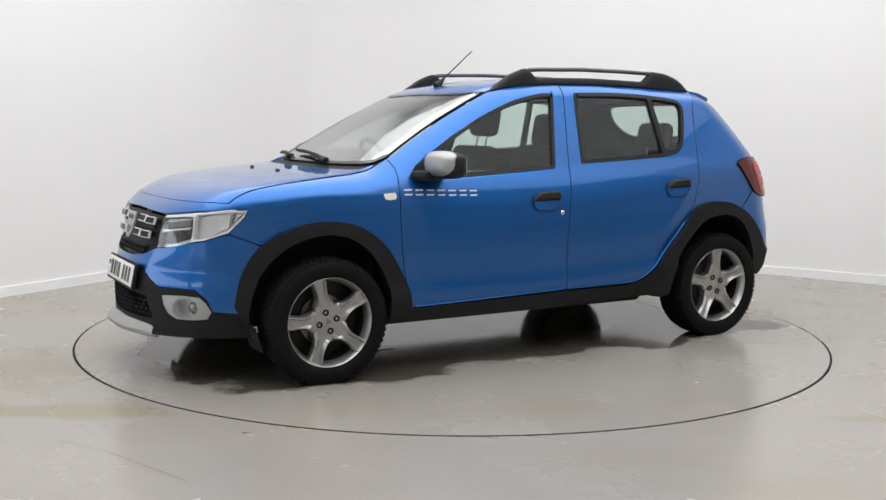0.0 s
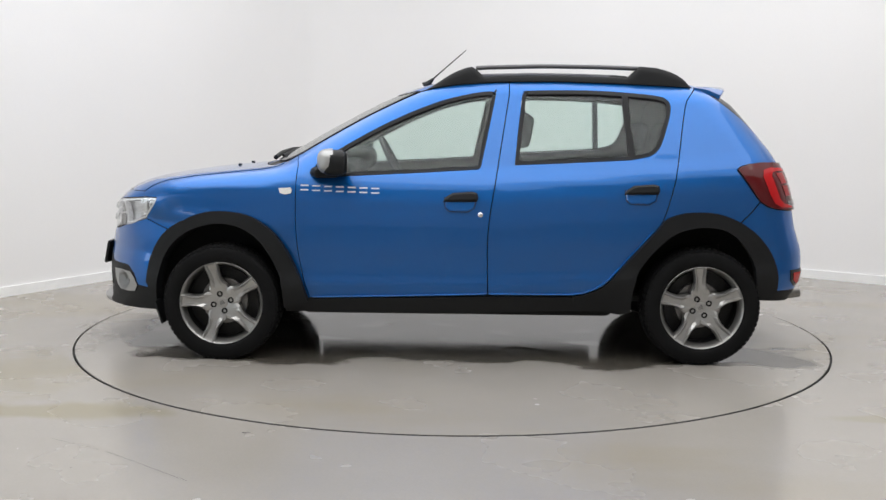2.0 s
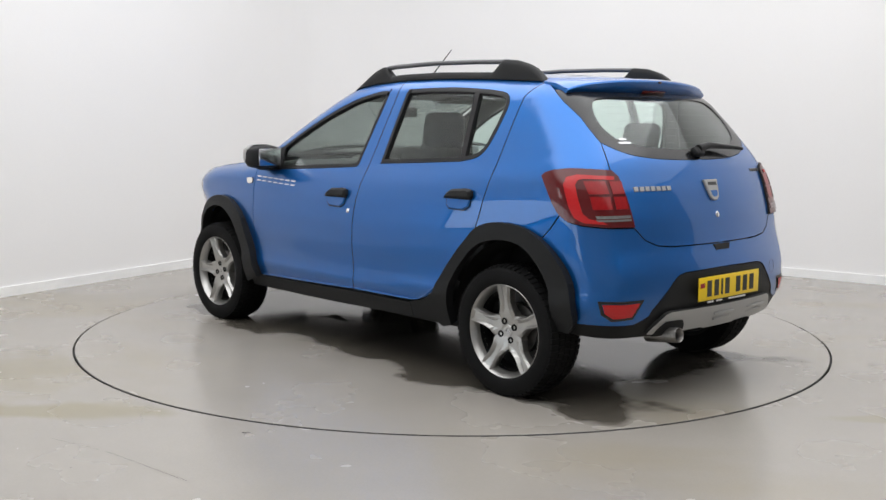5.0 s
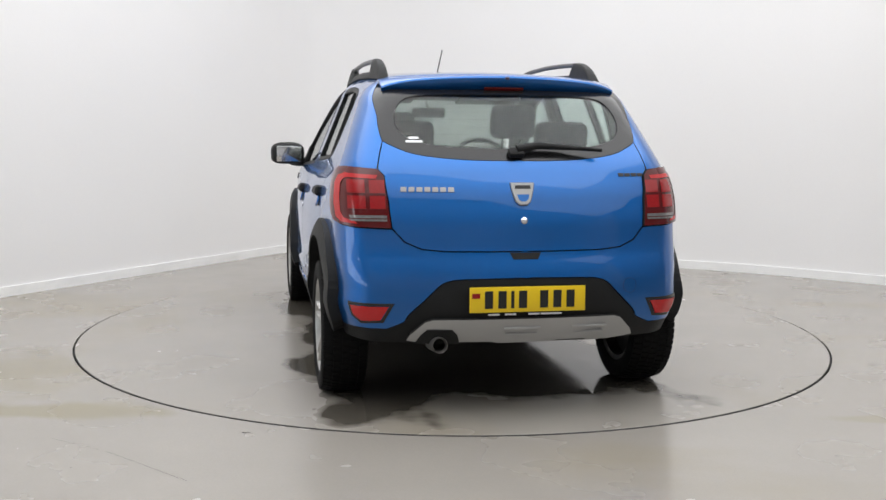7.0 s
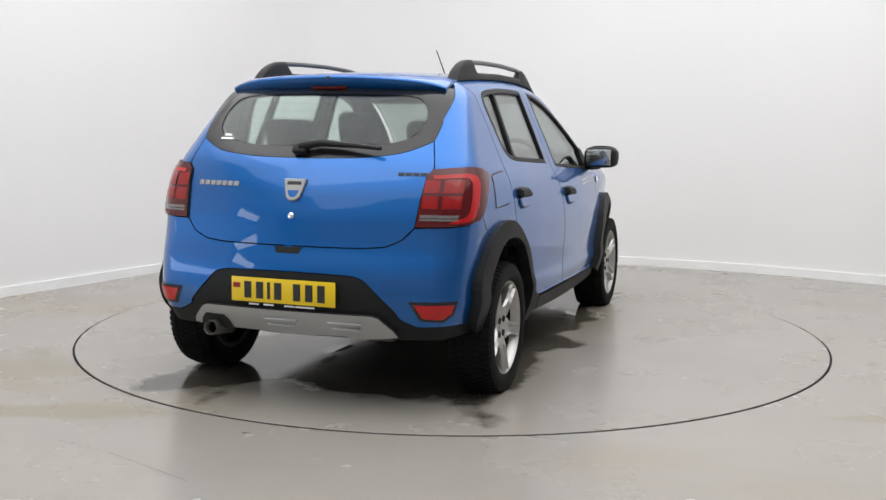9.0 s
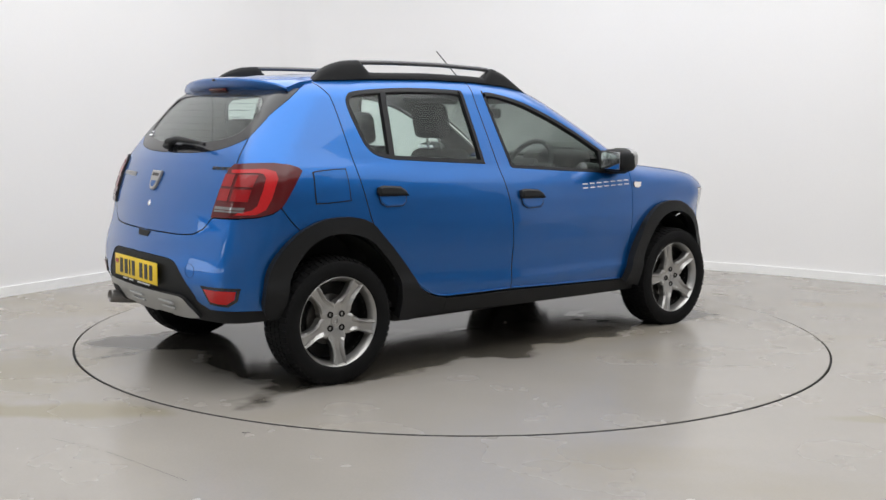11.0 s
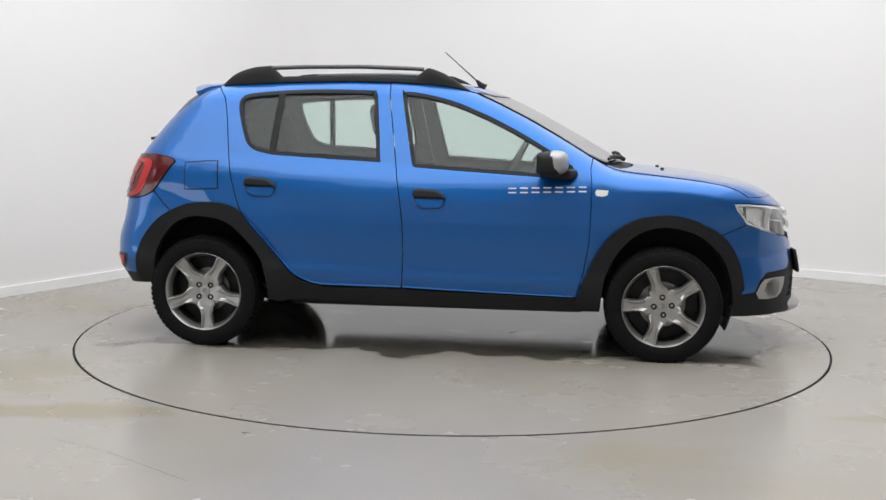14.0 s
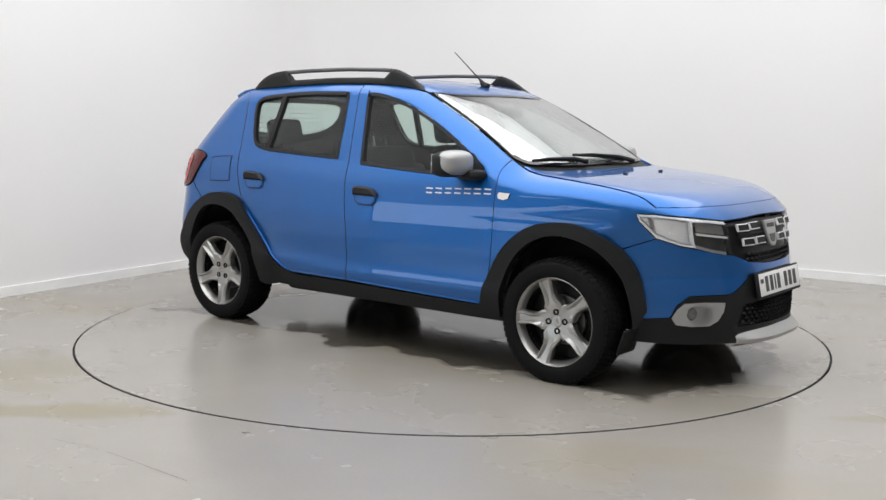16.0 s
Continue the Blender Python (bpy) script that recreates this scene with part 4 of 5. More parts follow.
panel("front_skirt", skirt_o, (TRIM, TRIM), f_bump, "black plastic front skirt", spans=True, step=0.035, out=lambda p: np.where(p[:, 2] < 0.27, 0.016, -0.002), thick=0.03, gap=0.001, holes=[FOG])
panel("lower_grille", np.vstack([MESH[0:1], MESH[1:2], MESH[2:3], [(S_NOSE, 0.316)], [(S_NOSE, 0.446)], MESH[5:6]]), (SHADOW, SHADOW), f_bump, "black honeycomb lower grille", spans=True, step=0.04, out=-0.03, thick=0.01, gap=0)


# one hexagon of the lower grille, proud of the dark backing
def honeycomb(z0, z1, y1, name, parent, label):
    v, f = [], []
    d = 0.036
    for r, z in enumerate(np.arange(z0, z1, d * 0.6)):
        for y in np.arange(-y1, y1, d):
            yy = y + (d / 2 if r % 2 else 0)
            p = nose_point(abs(yy), z)
            m = Matrix.Translation((p[0] - 0.018, yy, z))
            hexa = [(0, 0.021 * math.cos(math.pi / 3 * k), 0.0125 * math.sin(math.pi / 3 * k)) for k in range(6)]
            hexb = [(0.006, 0.7 * q[1], 0.7 * q[2]) for q in hexa]
            k0 = len(v)
            v += [tuple(m @ Vector(q)) for q in hexa] + [tuple(m @ Vector((0.012, 0.72 * q[1], 0.72 * q[2]))) for q in hexa] + [tuple(m @ Vector((-0.004, 0.6 * q[1], 0.6 * q[2]))) for q in hexb]
            for a in range(6):
                b = (a + 1) % 6
                f += [(k0 + a, k0 + b, k0 + 6 + b, k0 + 6 + a), (k0 + 6 + a, k0 + 6 + b, k0 + 12 + b, k0 + 12 + a)]
    ob = link(name, v, f, GRILLE_BLACK, parent, label, smooth=False)
    ob["kind"] = "stuff"
    return ob


honeycomb(0.33, 0.435, 0.30, "honeycomb_mesh", f_bump, "black honeycomb mesh")
honeycomb(0.635, 0.665, 0.25, "honeycomb_mesh", grille, "black honeycomb mesh")

# silver fog lamp bezels with a round lamp
fog = panel("fog_lamp_bezel", FOG, (SILVER, SHADOW), (f_bump, f_bump), "satin silver fog lamp surround", step=0.011, gap=0.001, thick=0.02,
            out=lambda p: 0.004 - 0.055 * np.clip((1 - ((p[:, 1] - 0.52) ** 2 + (p[:, 2] - 0.380) ** 2) / 0.0024) * 1.6, 0, 1) ** 0.5)
p = snap([(1.917, 0.535, 0.378)])[0]
m = seat_at(p, -0.034)
fog_glass = lathe([(0.0, 0.012), (0.018, 0.010), (0.030, 0.004), (0.034, -0.004)], 24)
both_sides("fog_lamp", moved(fog_glass, m @ pose(0.022, 0, 0.004, 90, 0, 0)), CLEAR_LENS, fog, "round clear fog lamp")

# grille brackets and badge
for y0, z in ((0.172, 0.795), (0.283, 0.792), (0.135, 0.724), (0.250, 0.722)):
    p = nose_point(y0, z)
    m = seat_at(p, -0.003)
    ring_o = [(-0.050, -0.019), (0.046, -0.019), (0.050, 0.019), (-0.046, 0.019)]
    v, f = prism(ring_o, 0.012, 0.002)
    w, g = prism(inset(np.array(ring_o), 0.0048), 0.0135, 0.0)
    both_sides("grille_bracket", moved((v, f), m), REFLECTOR, (grille, grille), "silver grille bracket", False)
    both_sides("grille_slot", moved((w, g), m), GRILLE_BLACK, (grille, grille), "black slot", False)
for y0, z in ((0.14, 0.762), (0.25, 0.762)):
    m = seat_at(nose_point(y0, z), -0.016)
    both_sides("grille_bar", moved(rbox(0.11, 0.014, 0.010, 0.003), m), TRIM, (grille, grille), "", False)
SHIELD = [(-0.055, 0.048), (0.055, 0.048), (0.046, 0.0), (0.034, -0.040), (0.016, -0.055), (-0.016, -0.055), (-0.034, -0.040), (-0.046, 0.0)]
SHIELD_IN = [(-0.028, -0.008), (0.028, -0.008), (0.022, -0.030), (0.010, -0.040), (-0.010, -0.040), (-0.022, -0.030)]


def shield(p, parent, k):
    m = seat_at(p, 0.0) @ Matrix.Diagonal((k, k, 1, 1))
    ob = link("badge", *moved(prism(SHIELD, 0.012, 0.004), m), SILVER, parent, "silver shield badge", False)
    link("badge_recess", *moved(prism(SHIELD_IN, 0.0130), m), PAINT if parent == gate else GLOSS_BLACK, ob, "", False)
    link("badge_bar", *moved(prism([(-0.036, 0.018), (0.036, 0.018), (0.034, 0.034), (-0.034, 0.034)], 0.0128), m), INK, ob, "", False)


shield(nose_point(0.0, 0.754), grille, 1.32)
shield(tail_point(0.0, 0.985), gate, 1.0)

# skid plates
v, f, n_k = [], [], 31
for i in range(n_k):
    y = -0.37 + 0.74 * i / (n_k - 1)
    e = abs(y) / 0.37
    x0, k = nose_point(abs(y), 0.26)[0], 1 - 0.55 * e ** 5
    v += [(x0 - 0.01, y, 0.302 - 0.012 * e), (x0 + 0.030 * k, y, 0.272 - 0.008 * e), (x0 + 0.044 * k, y, 0.256 - 0.006 * e), (x0 + 0.038 * k, y, 0.236 - 0.006 * e), (x0 - 0.02, y, 0.212)]
for i in range(n_k - 1):
    for q in range(5):
        a, b = i * 5 + q, i * 5 + (q + 1) % 5
        f.append((a, b, b + 5, a + 5))
f += [tuple(range(5)), tuple(reversed(range((n_k - 1) * 5, n_k * 5)))]
link("front_skid_plate", v, [tuple(reversed(q)) for q in f], SILVER, f_bump, "satin silver front skid plate")
sr = ring_of(np.array([tail_point(y, z) for y, z in ((0.515, 0.357), (0.50, 0.385), (0.44, 0.440), (0.41, 0.449), (0.2, 0.451), (0.0, 0.451))]))
sr2 = ring_of(np.array([tail_point(y, z) for y, z in ((0.0, 0.343), (0.12, 0.343), (0.15, 0.350), (0.28, 0.350), (0.30, 0.343), (0.40, 0.343), (0.47, 0.350))]))
sr[-1, 0] = sr2[0, 0] = S_TAIL
skid = panel("rear_skid_plate", np.vstack([sr, sr2]), (SILVER, SHADOW), r_bump, "satin silver rear skid plate", spans=True, step=0.02, thick=0.02, gap=0,
             out=0.018)
# no hollow here: a dark sheet over the skid plate paints the recess's shade
cut = ring_of(np.array([tail_point(y, z) for y, z in ((0.285, 0.342), (0.300, 0.385), (0.325, 0.408), (0.430, 0.408), (0.455, 0.385), (0.478, 0.344))]))
vf = skin_mesh(cut, step=0.03, out=0.0215, thick=0.02, gap=0.0)
link("exhaust_shade", vf[0], vf[1], (SHADOW, SHADOW), skid, "dark sheet on the skid plate for the shaded exhaust recess", True, vf[2], vf[3])
for y0 in (-0.29, 0.02):
    for w, z, d in ((0.165, 0.405, 0.030), (0.14, 0.377, 0.028)):
        m = seat_at(tail_point(abs(y0), z), 0.0)
        q = tail_point(abs(y0), z)
        mm = pose(q[0] - d + 0.006, y0, z)
        link("skid_rib", *moved(rbox(0.012, w, 0.012, 0.004), mm), SILVER, skid, "", True)

# number plates: the characters as plain bars
def plate(p, at_nose, mat, parent):
    m = seat_at(p, 0.0)
    ob = link("number_plate", *moved(rbox(0.52, 0.111, 0.005, 0.002), m @ pose(0, 0, 0.012)), mat, parent, "yellow rear number plate with black bars" if mat == PLATE_Y else "white front number plate with black bars")
    x = -0.175
    for i in range(7):
        link("plate_bar", *moved(rbox(0.014 if i in (2,) else 0.036, 0.076, 0.002, 0), m @ pose(x, 0, 0.0155)), INK, ob, "", False)
        x += (0.046 if i == 2 or i == 1 else 0.060) + (0.035 if i == 3 else 0)
    link("plate_emblem", *moved(rbox(0.035, 0.022, 0.002, 0), m @ pose(-0.232, 0.018, 0.0155)), INK if mat == PLATE_W else RED, ob, "small emblem block", False)
    return ob


holder = seat_at(tail_point(0.0, 0.535), 0.0)
plate(tail_point(0.0, 0.535), False, PLATE_Y, r_bump)
for x in (-0.15, -0.075, 0.03, 0.085, 0.13):
    link("plate_caption", *moved(rbox(0.05, 0.008, 0.002, 0), holder @ pose(x, -0.066, 0.006)), WHITE, r_bump, "small white caption bar", False)
fp = nose_point(0.0, 0.510)
link("plate_holder", *moved(rbox(0.55, 0.135, 0.02, 0.008), seat_at(fp, 0.0) @ pose(0, 0, -0.014)), TRIM, f_bump, "black plate holder")
plate(fp + np.array((-0.016, 0, 0)), True, PLATE_W, f_bump)

# rear lamps
tail_o = np.vstack([ring_of(LAMP_R_FRONT), ring_of(LAMP_R_TOP)[1:], ring_of(LAMP_R_IN)[1:], ring_of(LAMP_R_BASE)[::-1][1:-1]])
t_lamp = panel("tail_lamp", tail_o, (DARK_RED, SHADOW), PAIR, "smoked dark red tail lamp", step=0.03, out=0.012, thick=0.03, gap=0.002)
tz = tail_o
t_fine = resample(tail_o, 0.015)


def tail_cut(s0, s1, z0, z1, lean=0.0, d=0.008):
    o = inset(t_fine, d)
    o = clip(clip(o, 1, -lean, s1 - lean * 0.95), -1, lean, -s0 + lean * 0.95)
    return clip(clip(o, 0, 1, z1), 0, -1, -z0)


s_in, s_out = ring_of([(-1.79, 0.585, 0.95)])[0][0], ring_of([(-1.60, 0.79, 0.95)])[0][0]
def tail_piece(name, pts, mat, label, out):
    panel(name, ring_of(snap([(x, y, z) for x, y, z in pts])), (mat, SHADOW), t_lamp, label, step=0.03, out=out, thick=0.01, gap=0)


tail_piece("red_blade", [(-1.739, 0.627, 1.055), (-1.64, 0.751, 1.062), (-1.603, 0.778, 1.050), (-1.601, 0.794, 1.018), (-1.642, 0.804, 0.926), (-1.669, 0.796, 0.877), (-1.71, 0.777, 0.855), (-1.782, 0.713, 0.850),
                         (-1.77, 0.727, 0.863), (-1.726, 0.765, 0.874), (-1.702, 0.778, 0.896), (-1.675, 0.782, 0.962), (-1.651, 0.773, 1.02), (-1.655, 0.759, 1.038), (-1.672, 0.744, 1.043), (-1.744, 0.633, 1.039)], BRIGHT_RED, "bright red light blade", 0.0145)
for y0, y1 in ((0.598, 0.664), (0.680, 0.748)):
    for z0, z1 in ((0.913, 0.968), (0.979, 1.034)):
        tail_piece("lamp_square", [(q[0], y, z) for y, z in ((y0, z0), (y1, z0), (y1, z1), (y0, z1)) for q in (tail_point(y, z),)], RED, "red lamp square", 0.0142)
for z0, z1 in ((0.862, 0.870), (0.874, 0.886)):
    tail_piece("reverse_lamp", [(tail_point(y, z)[0], y, z) for y, z in ((0.594, z0), (0.74, z0), (0.745, z1), (0.594, z1))], CLEAR_LENS, "clear ribbed reversing strip", 0.0145)
fogs = ring_of(np.array([tail_point(y, z) for y, z in ((0.752, 0.502), (0.592, 0.504), (0.628, 0.440), (0.708, 0.434), (0.74, 0.46))]))
panel("rear_reflector", fogs, (BRIGHT_RED, SHADOW), (r_bump, r_bump), "red bumper reflector", step=0.03, out=0.006, thick=0.02, gap=0.002)
panel("reflector_surround", inset(fogs, -0.012), (GLOSS_BLACK, SHADOW), (r_bump, r_bump), "black reflector surround", step=0.03, out=0.002, thick=0.02, gap=0, holes=[fogs])

# spoiler over the rear glass
v, f, n_s = [], [], 33
for i in range(n_s):
    y = -0.566 + 1.132 * i / (n_s - 1)
    e = abs(y) / 0.566
    xr = np.interp(e, (0, 0.7, 1), (-1.385, -1.345, -1.265))
    z0 = top([xr], [min(abs(y), 0.548)])[0][2] + 0.002
    tip = -1.522 + 0.105 * e ** 2.4
    zt = 1.511 - 0.030 * e ** 2 - 0.022 * e ** 8
    th = 0.036 - 0.016 * e ** 6
    xm, zm = (xr + tip) / 2, (z0 + zt) / 2 + 0.006
    v += [(xr, y, z0), (xm, y, zm), (tip + 0.025, y, zt + 0.003), (tip + 0.004, y, zt - 0.004), (tip, y, zt - 0.012), (tip + 0.007, y, zt - th), (tip + 0.04, y, zt - th - 0.030), (xr - 0.02, y, z0 - 0.05)]
for i in range(n_s - 1):
    for q in range(8):
        a, b = i * 8 + q, i * 8 + (q + 1) % 8
        f.append((a, b, b + 8, a + 8))
f += [tuple(range(8)), tuple(reversed(range((n_s - 1) * 8, n_s * 8)))]
spoiler = link("rear_spoiler", v, [tuple(reversed(q)) for q in f], PAINT, gate, "blue rear roof spoiler")
link("brake_light", *moved(rbox(0.006, 0.19, 0.018, 0.003), pose(-1.496, 0, 1.449, 0, -35, 0)), DARK_RED, spoiler, "red high brake light strip")
link("washer_jet", *moved(rbox(0.012, 0.02, 0.012, 0.004), pose(-1.524, -0.01, 1.498)), INK, spoiler, "", True)

for k in range(7):
    z = 1.17 + 0.034 * k
    pts = [tail_point(abs(y), z) - np.array((-0.006, 0, 0)) for y in np.linspace(-0.44, 0.44, 13)]
    link("heater_line", *tube([(q[0] + 0.004, y, q[2]) for q, y in zip(pts, np.linspace(-0.44, 0.44, 13))], 0.0008, 4), SEAL, screen_rear, "thin heater line")

# rear wiper, lock, shade of the handle recess, lettering bars
wm = seat_at(tail_point(0.01, 1.155), 0.0)
wiper = link("rear_wiper", *moved(join(moved(rbox(0.075, 0.05, 0.036, 0.014), pose(0.0, -0.004, 0.018)), moved(tube([(0.0, 0.004, 0.028), (0.10, 0.022, 0.034), (0.36, 0.012, 0.022)], [0.022, 0.017, 0.008]), pose(0, 0, 0))), wm), TRIM, gate, "black rear wiper arm")
link("wiper_blade", *moved(tube([(0.06, 0.028, 0.022), (0.2, 0.026, 0.018), (0.40, 0.006, 0.022)], 0.009), wm), SEAL, wiper, "thin rubber blade")
lock_m = seat_at(tail_point(0.0, 0.868), 0.0)
link("lock", *moved(lathe([(0.0, 0.006), (0.010, 0.006), (0.015, 0.003), (0.015, -0.004)], 20), lock_m @ pose(0, 0, 0, 90, 0, 0)), CHROME, gate, "round chrome lock")
tow = seat_at(tail_point(0.49, 0.577) * np.array((1, -1, 1)), 0.0)
link("tow_cover_gap", *tube([tuple(tow @ Vector((0.034 * math.cos(2 * math.pi * i / 24), 0.034 * math.sin(2 * math.pi * i / 24), 0.0))) for i in range(25)], 0.0006, 5, False), SEAL, r_bump, "fine round seam of the towing cover")
hm = seat_at(tail_point(0.0, 0.720), 0.0)
# thin dark plate on the skin, painting the shade of a handle hollow
link("handle_recess", *moved(prism([(-0.07, 0.012), (-0.055, -0.018), (0.055, -0.018), (0.07, 0.012)], 0.003), hm), SHADOW, r_bump, "dark handle recess", False)
x0 = 0.52
for i in range(7):
    q = tail_point(x0 - 0.034 * i, 1.0)
    link("letter_bar", *moved(rbox(0.026, 0.022, 0.005, 0.001), seat_at(q, 0.002)), SILVER, gate, "chrome letter bar", False)
for i in range(4):
    q = tail_point(0.585 - 0.033 * i, 1.062)
    link("dealer_bar", *moved(rbox(0.028, 0.016, 0.003, 0.001), seat_at(q * np.array((1, -1, 1)), 0.0015)), INK, gate, "dark dealer badge bar", False)
for i, (w, z) in enumerate(((0.045, 1.222), (0.075, 1.206))):
    link("window_sticker", *moved(rbox(w, 0.012, 0.001, 0), seat_at(tail_point(0.455, z), 0.001)), WHITE, screen_rear, "small white sticker bar", False)

# letters, handles, locks, flap, repeaters on the sides
for i in range(7):
    x = 0.845 - 0.0635 * i
    m = seat_at(side_point(x, 0.930 - 0.002 * (i - 3)), 0.0)
    both_sides("letter_bar", moved(join(*[moved(rbox(0.043, 0.0075, 0.003, 0.001), pose(0, d, 0)) for d in (-0.012, 0.012)]), m), WHITE, f_door, "white letter bars", False)


def handle(x0, x1, z, door):
    """A lift-up handle: dark grip over a painted cup."""
    xm = (x0 + x1) / 2
    m = seat_at(side_point(xm, z), 0.0)
    w = abs(x1 - x0)
    cup = [(-w / 2, 0.012), (-w / 2 + 0.006, -0.044), (-w / 2 + 0.030, -0.064), (w / 2 - 0.050, -0.066), (w / 2 - 0.014, -0.046), (w / 2, 0.012)]
    grip = [(-w / 2 - 0.006, -0.014), (-w / 2 + 0.010, 0.012), (-w / 2 + 0.045, 0.034), (w / 2 - 0.030, 0.042), (w / 2, 0.034), (w / 2 + 0.006, 0.006), (w / 2 - 0.004, -0.012)]
    # dark outline painted as shade, so that the raised cup looks sunk
    both_sides("cup_shade_line", moved(prism(inset(np.array(cup), -0.0018), 0.0025), m), SEAL, door, "", False)
    both_sides("handle_cup", moved(prism(cup, 0.009, 0.008), m), PAINT, door, "", False)
    both_sides("door_handle", moved(prism(grip, 0.030, 0.012), m @ pose(0, 0, 0.0)), TRIM, door, "black lift door handle", True)


handle(0.096, -0.080, 0.882, f_door)
handle(-0.868, -1.046, 0.930, r_door)
km = seat_at(side_point(-0.098, 0.803), 0.0)
link("door_lock", *moved(lathe([(0.0, 0.005), (0.009, 0.005), (0.013, 0.002), (0.013, -0.003)], 18), km @ pose(0, 0, 0, 90, 0, 0)), CHROME, f_door[0], "round chrome lock")
rep = at_side([(0.985, 0.931), (0.92, 0.935), (0.912, 0.920), (0.918, 0.903), (0.95, 0.897), (0.978, 0.905)])
panel("side_repeater", rep, (AMBER, SHADOW), PAIR, "small pale side indicator", step=0.02, out=0.006, thick=0.01, gap=0)
flap_c = [(-1.418, 1.035), (-1.405, 1.052), (-1.23, 1.062), (-1.212, 1.046), (-1.205, 0.92), (-1.215, 0.902), (-1.39, 0.894), (-1.412, 0.91)]
fl = at_side(curve(flap_c + flap_c[:1], 3)[:-1])
gap_o = ring_of(fl)
vf = skin_mesh(gap_o, step=0.04, out=0.0025, thick=0.006, gap=0.0065)
link("fuel_flap", flip(vf[0]), [tuple(reversed(q)) for q in vf[1]], (PAINT, SHADOW), car, "blue fuel filler flap", True, vf[2])
vf = skin_mesh(gap_o, step=0.05, out=0.0008, thick=0.004, gap=0.0)
link("flap_gap", flip(vf[0]), [tuple(reversed(q)) for q in vf[1]], (SEAL, SEAL), car, "", True, vf[2])

# door mirrors
def egg(rx_f, rx_b, ry, rz, sq, n=28, m=16, front_only=False):
    """A rounded shell, longer to the front than to the back; sq below 1 squares it."""
    def pw(c):
        return math.copysign(abs(c) ** sq, c)
    v, f = [], []
    top_a = math.pi / 2 if front_only else math.pi
    for i in range(m + 1):
        a = top_a * i / m
        for j in range(n):
            b = 2 * math.pi * j / n
            x = pw(math.cos(a))
            v.append((x * (rx_f if x > 0 else rx_b), ry * pw(math.sin(a)) * pw(math.cos(b)), rz * pw(math.sin(a)) * pw(math.sin(b))))
    for i in range(m):
        for j in range(n):
            f.append((i * n + j, (i + 1) * n + j, (i + 1) * n + (j + 1) % n, i * n + (j + 1) % n))
    return v, f


mir = both_sides("mirror_base", join(moved(rbox(0.15, 0.12, 0.055, 0.025), pose(0.735, 0.805, 1.018, 0, 0, 20)), moved(egg(0.070, 0.062, 0.108, 0.068, 0.55), pose(0.668, 0.893, 1.074, 0, 0, 6))), TRIM, f_door, "black door mirror body")
both_sides("mirror_cap", moved(egg(0.080, 0.02, 0.107, 0.066, 0.66, front_only=True), pose(0.684, 0.894, 1.082, 0, 0, 8)), SILVER, mir, "satin silver mirror cap")
both_sides("mirror_glass", moved(rbox(0.004, 0.160, 0.100, 0.02, 2), pose(0.604, 0.887, 1.074, 0, 0, 6)), CHROME, mir, "mirror glass")

sail = at_side([(0.650, 1.120), (0.700, 1.128), (0.815, 1.022), (0.795, 0.995), (0.634, 1.006)])
panel("mirror_sail", sail, (TRIM, TRIM), mir, "black triangular mirror mount", step=0.04, out=0.006, thick=0.012, gap=0)

# roof rails
def rail(y):
    xs = np.linspace(0.197, -1.252, 40)
    v, f = [], []
    low = top(xs, np.full(40, y))[:, 2] - 0.006
    crest = np.interp(xs, (-1.252, -1.226, -1.184, -1.137, -1.074, -0.984, -0.747, -0.435, -0.248, -0.086, -0.014, 0.064, 0.110, 0.157, 0.197), (1.499, 1.530, 1.560, 1.581, 1.599, 1.607, 1.614, 1.616, 1.610, 1.605, 1.592, 1.560, 1.529, 1.498, 1.472))
    return xs, low, crest


def rail_foot(x0, x1, y, x_in, n=26, flat=False):
    xs, low, crest = rail(y)
    v, f = [], []
    for x in np.linspace(x0, x1, n):
        z0 = np.interp(-x, -xs, low)
        k = np.clip(abs(x - x_in) / 0.07, 0, 1)
        z1 = max((z0 + 0.030) * (1 - k) + np.interp(-x, -xs, crest) * k, z0 + 0.004)
        if flat:
            z1 = z0 + 0.034
        w, m = 0.027, 11
        for q in range(m):
            a = math.pi * q / (m - 1)
            c, h = math.cos(a), math.sin(a)
            v.append((x, y - w * math.copysign(abs(c) ** 0.55, c) - 0.006 * h, z0 + (z1 - z0) * h ** 0.6))
    for i in range(n - 1):
        for q in range(m):
            f.append((i * m + q, i * m + (q + 1) % m, (i + 1) * m + (q + 1) % m, (i + 1) * m + q))
    f += [tuple(reversed(range(m))), tuple(range((n - 1) * m, n * m))]
    return v, f


Y_RAIL = 0.535
rails = (tagged(new("roof_rail"), "black roof rail with a grey bar"), tagged(new("roof_rail"), "black roof rail with a grey bar"))
for r in rails:
    r.parent = car
both_sides("front_foot", rail_foot(0.197, -0.12, Y_RAIL, -0.12), TRIM, rails, "black rail foot")
both_sides("rear_foot", rail_foot(-0.90, -1.252, Y_RAIL, -0.90), TRIM, rails, "black rail foot")
xs_r, low_r, crest_r = rail(Y_RAIL)
bar = [(x, Y_RAIL - 0.006, np.interp(-x, -xs_r, crest_r) - 0.013) for x in np.linspace(-0.07, -0.98, 14)]
both_sides("rail_bar", tube(bar, 0.0125, 10), RAIL, rails, "grey rail bar")
both_sides("rail_base", rail_foot(-0.10, -0.95, Y_RAIL, 0.0, 20, True), TRIM, rails, "black rail base strip")

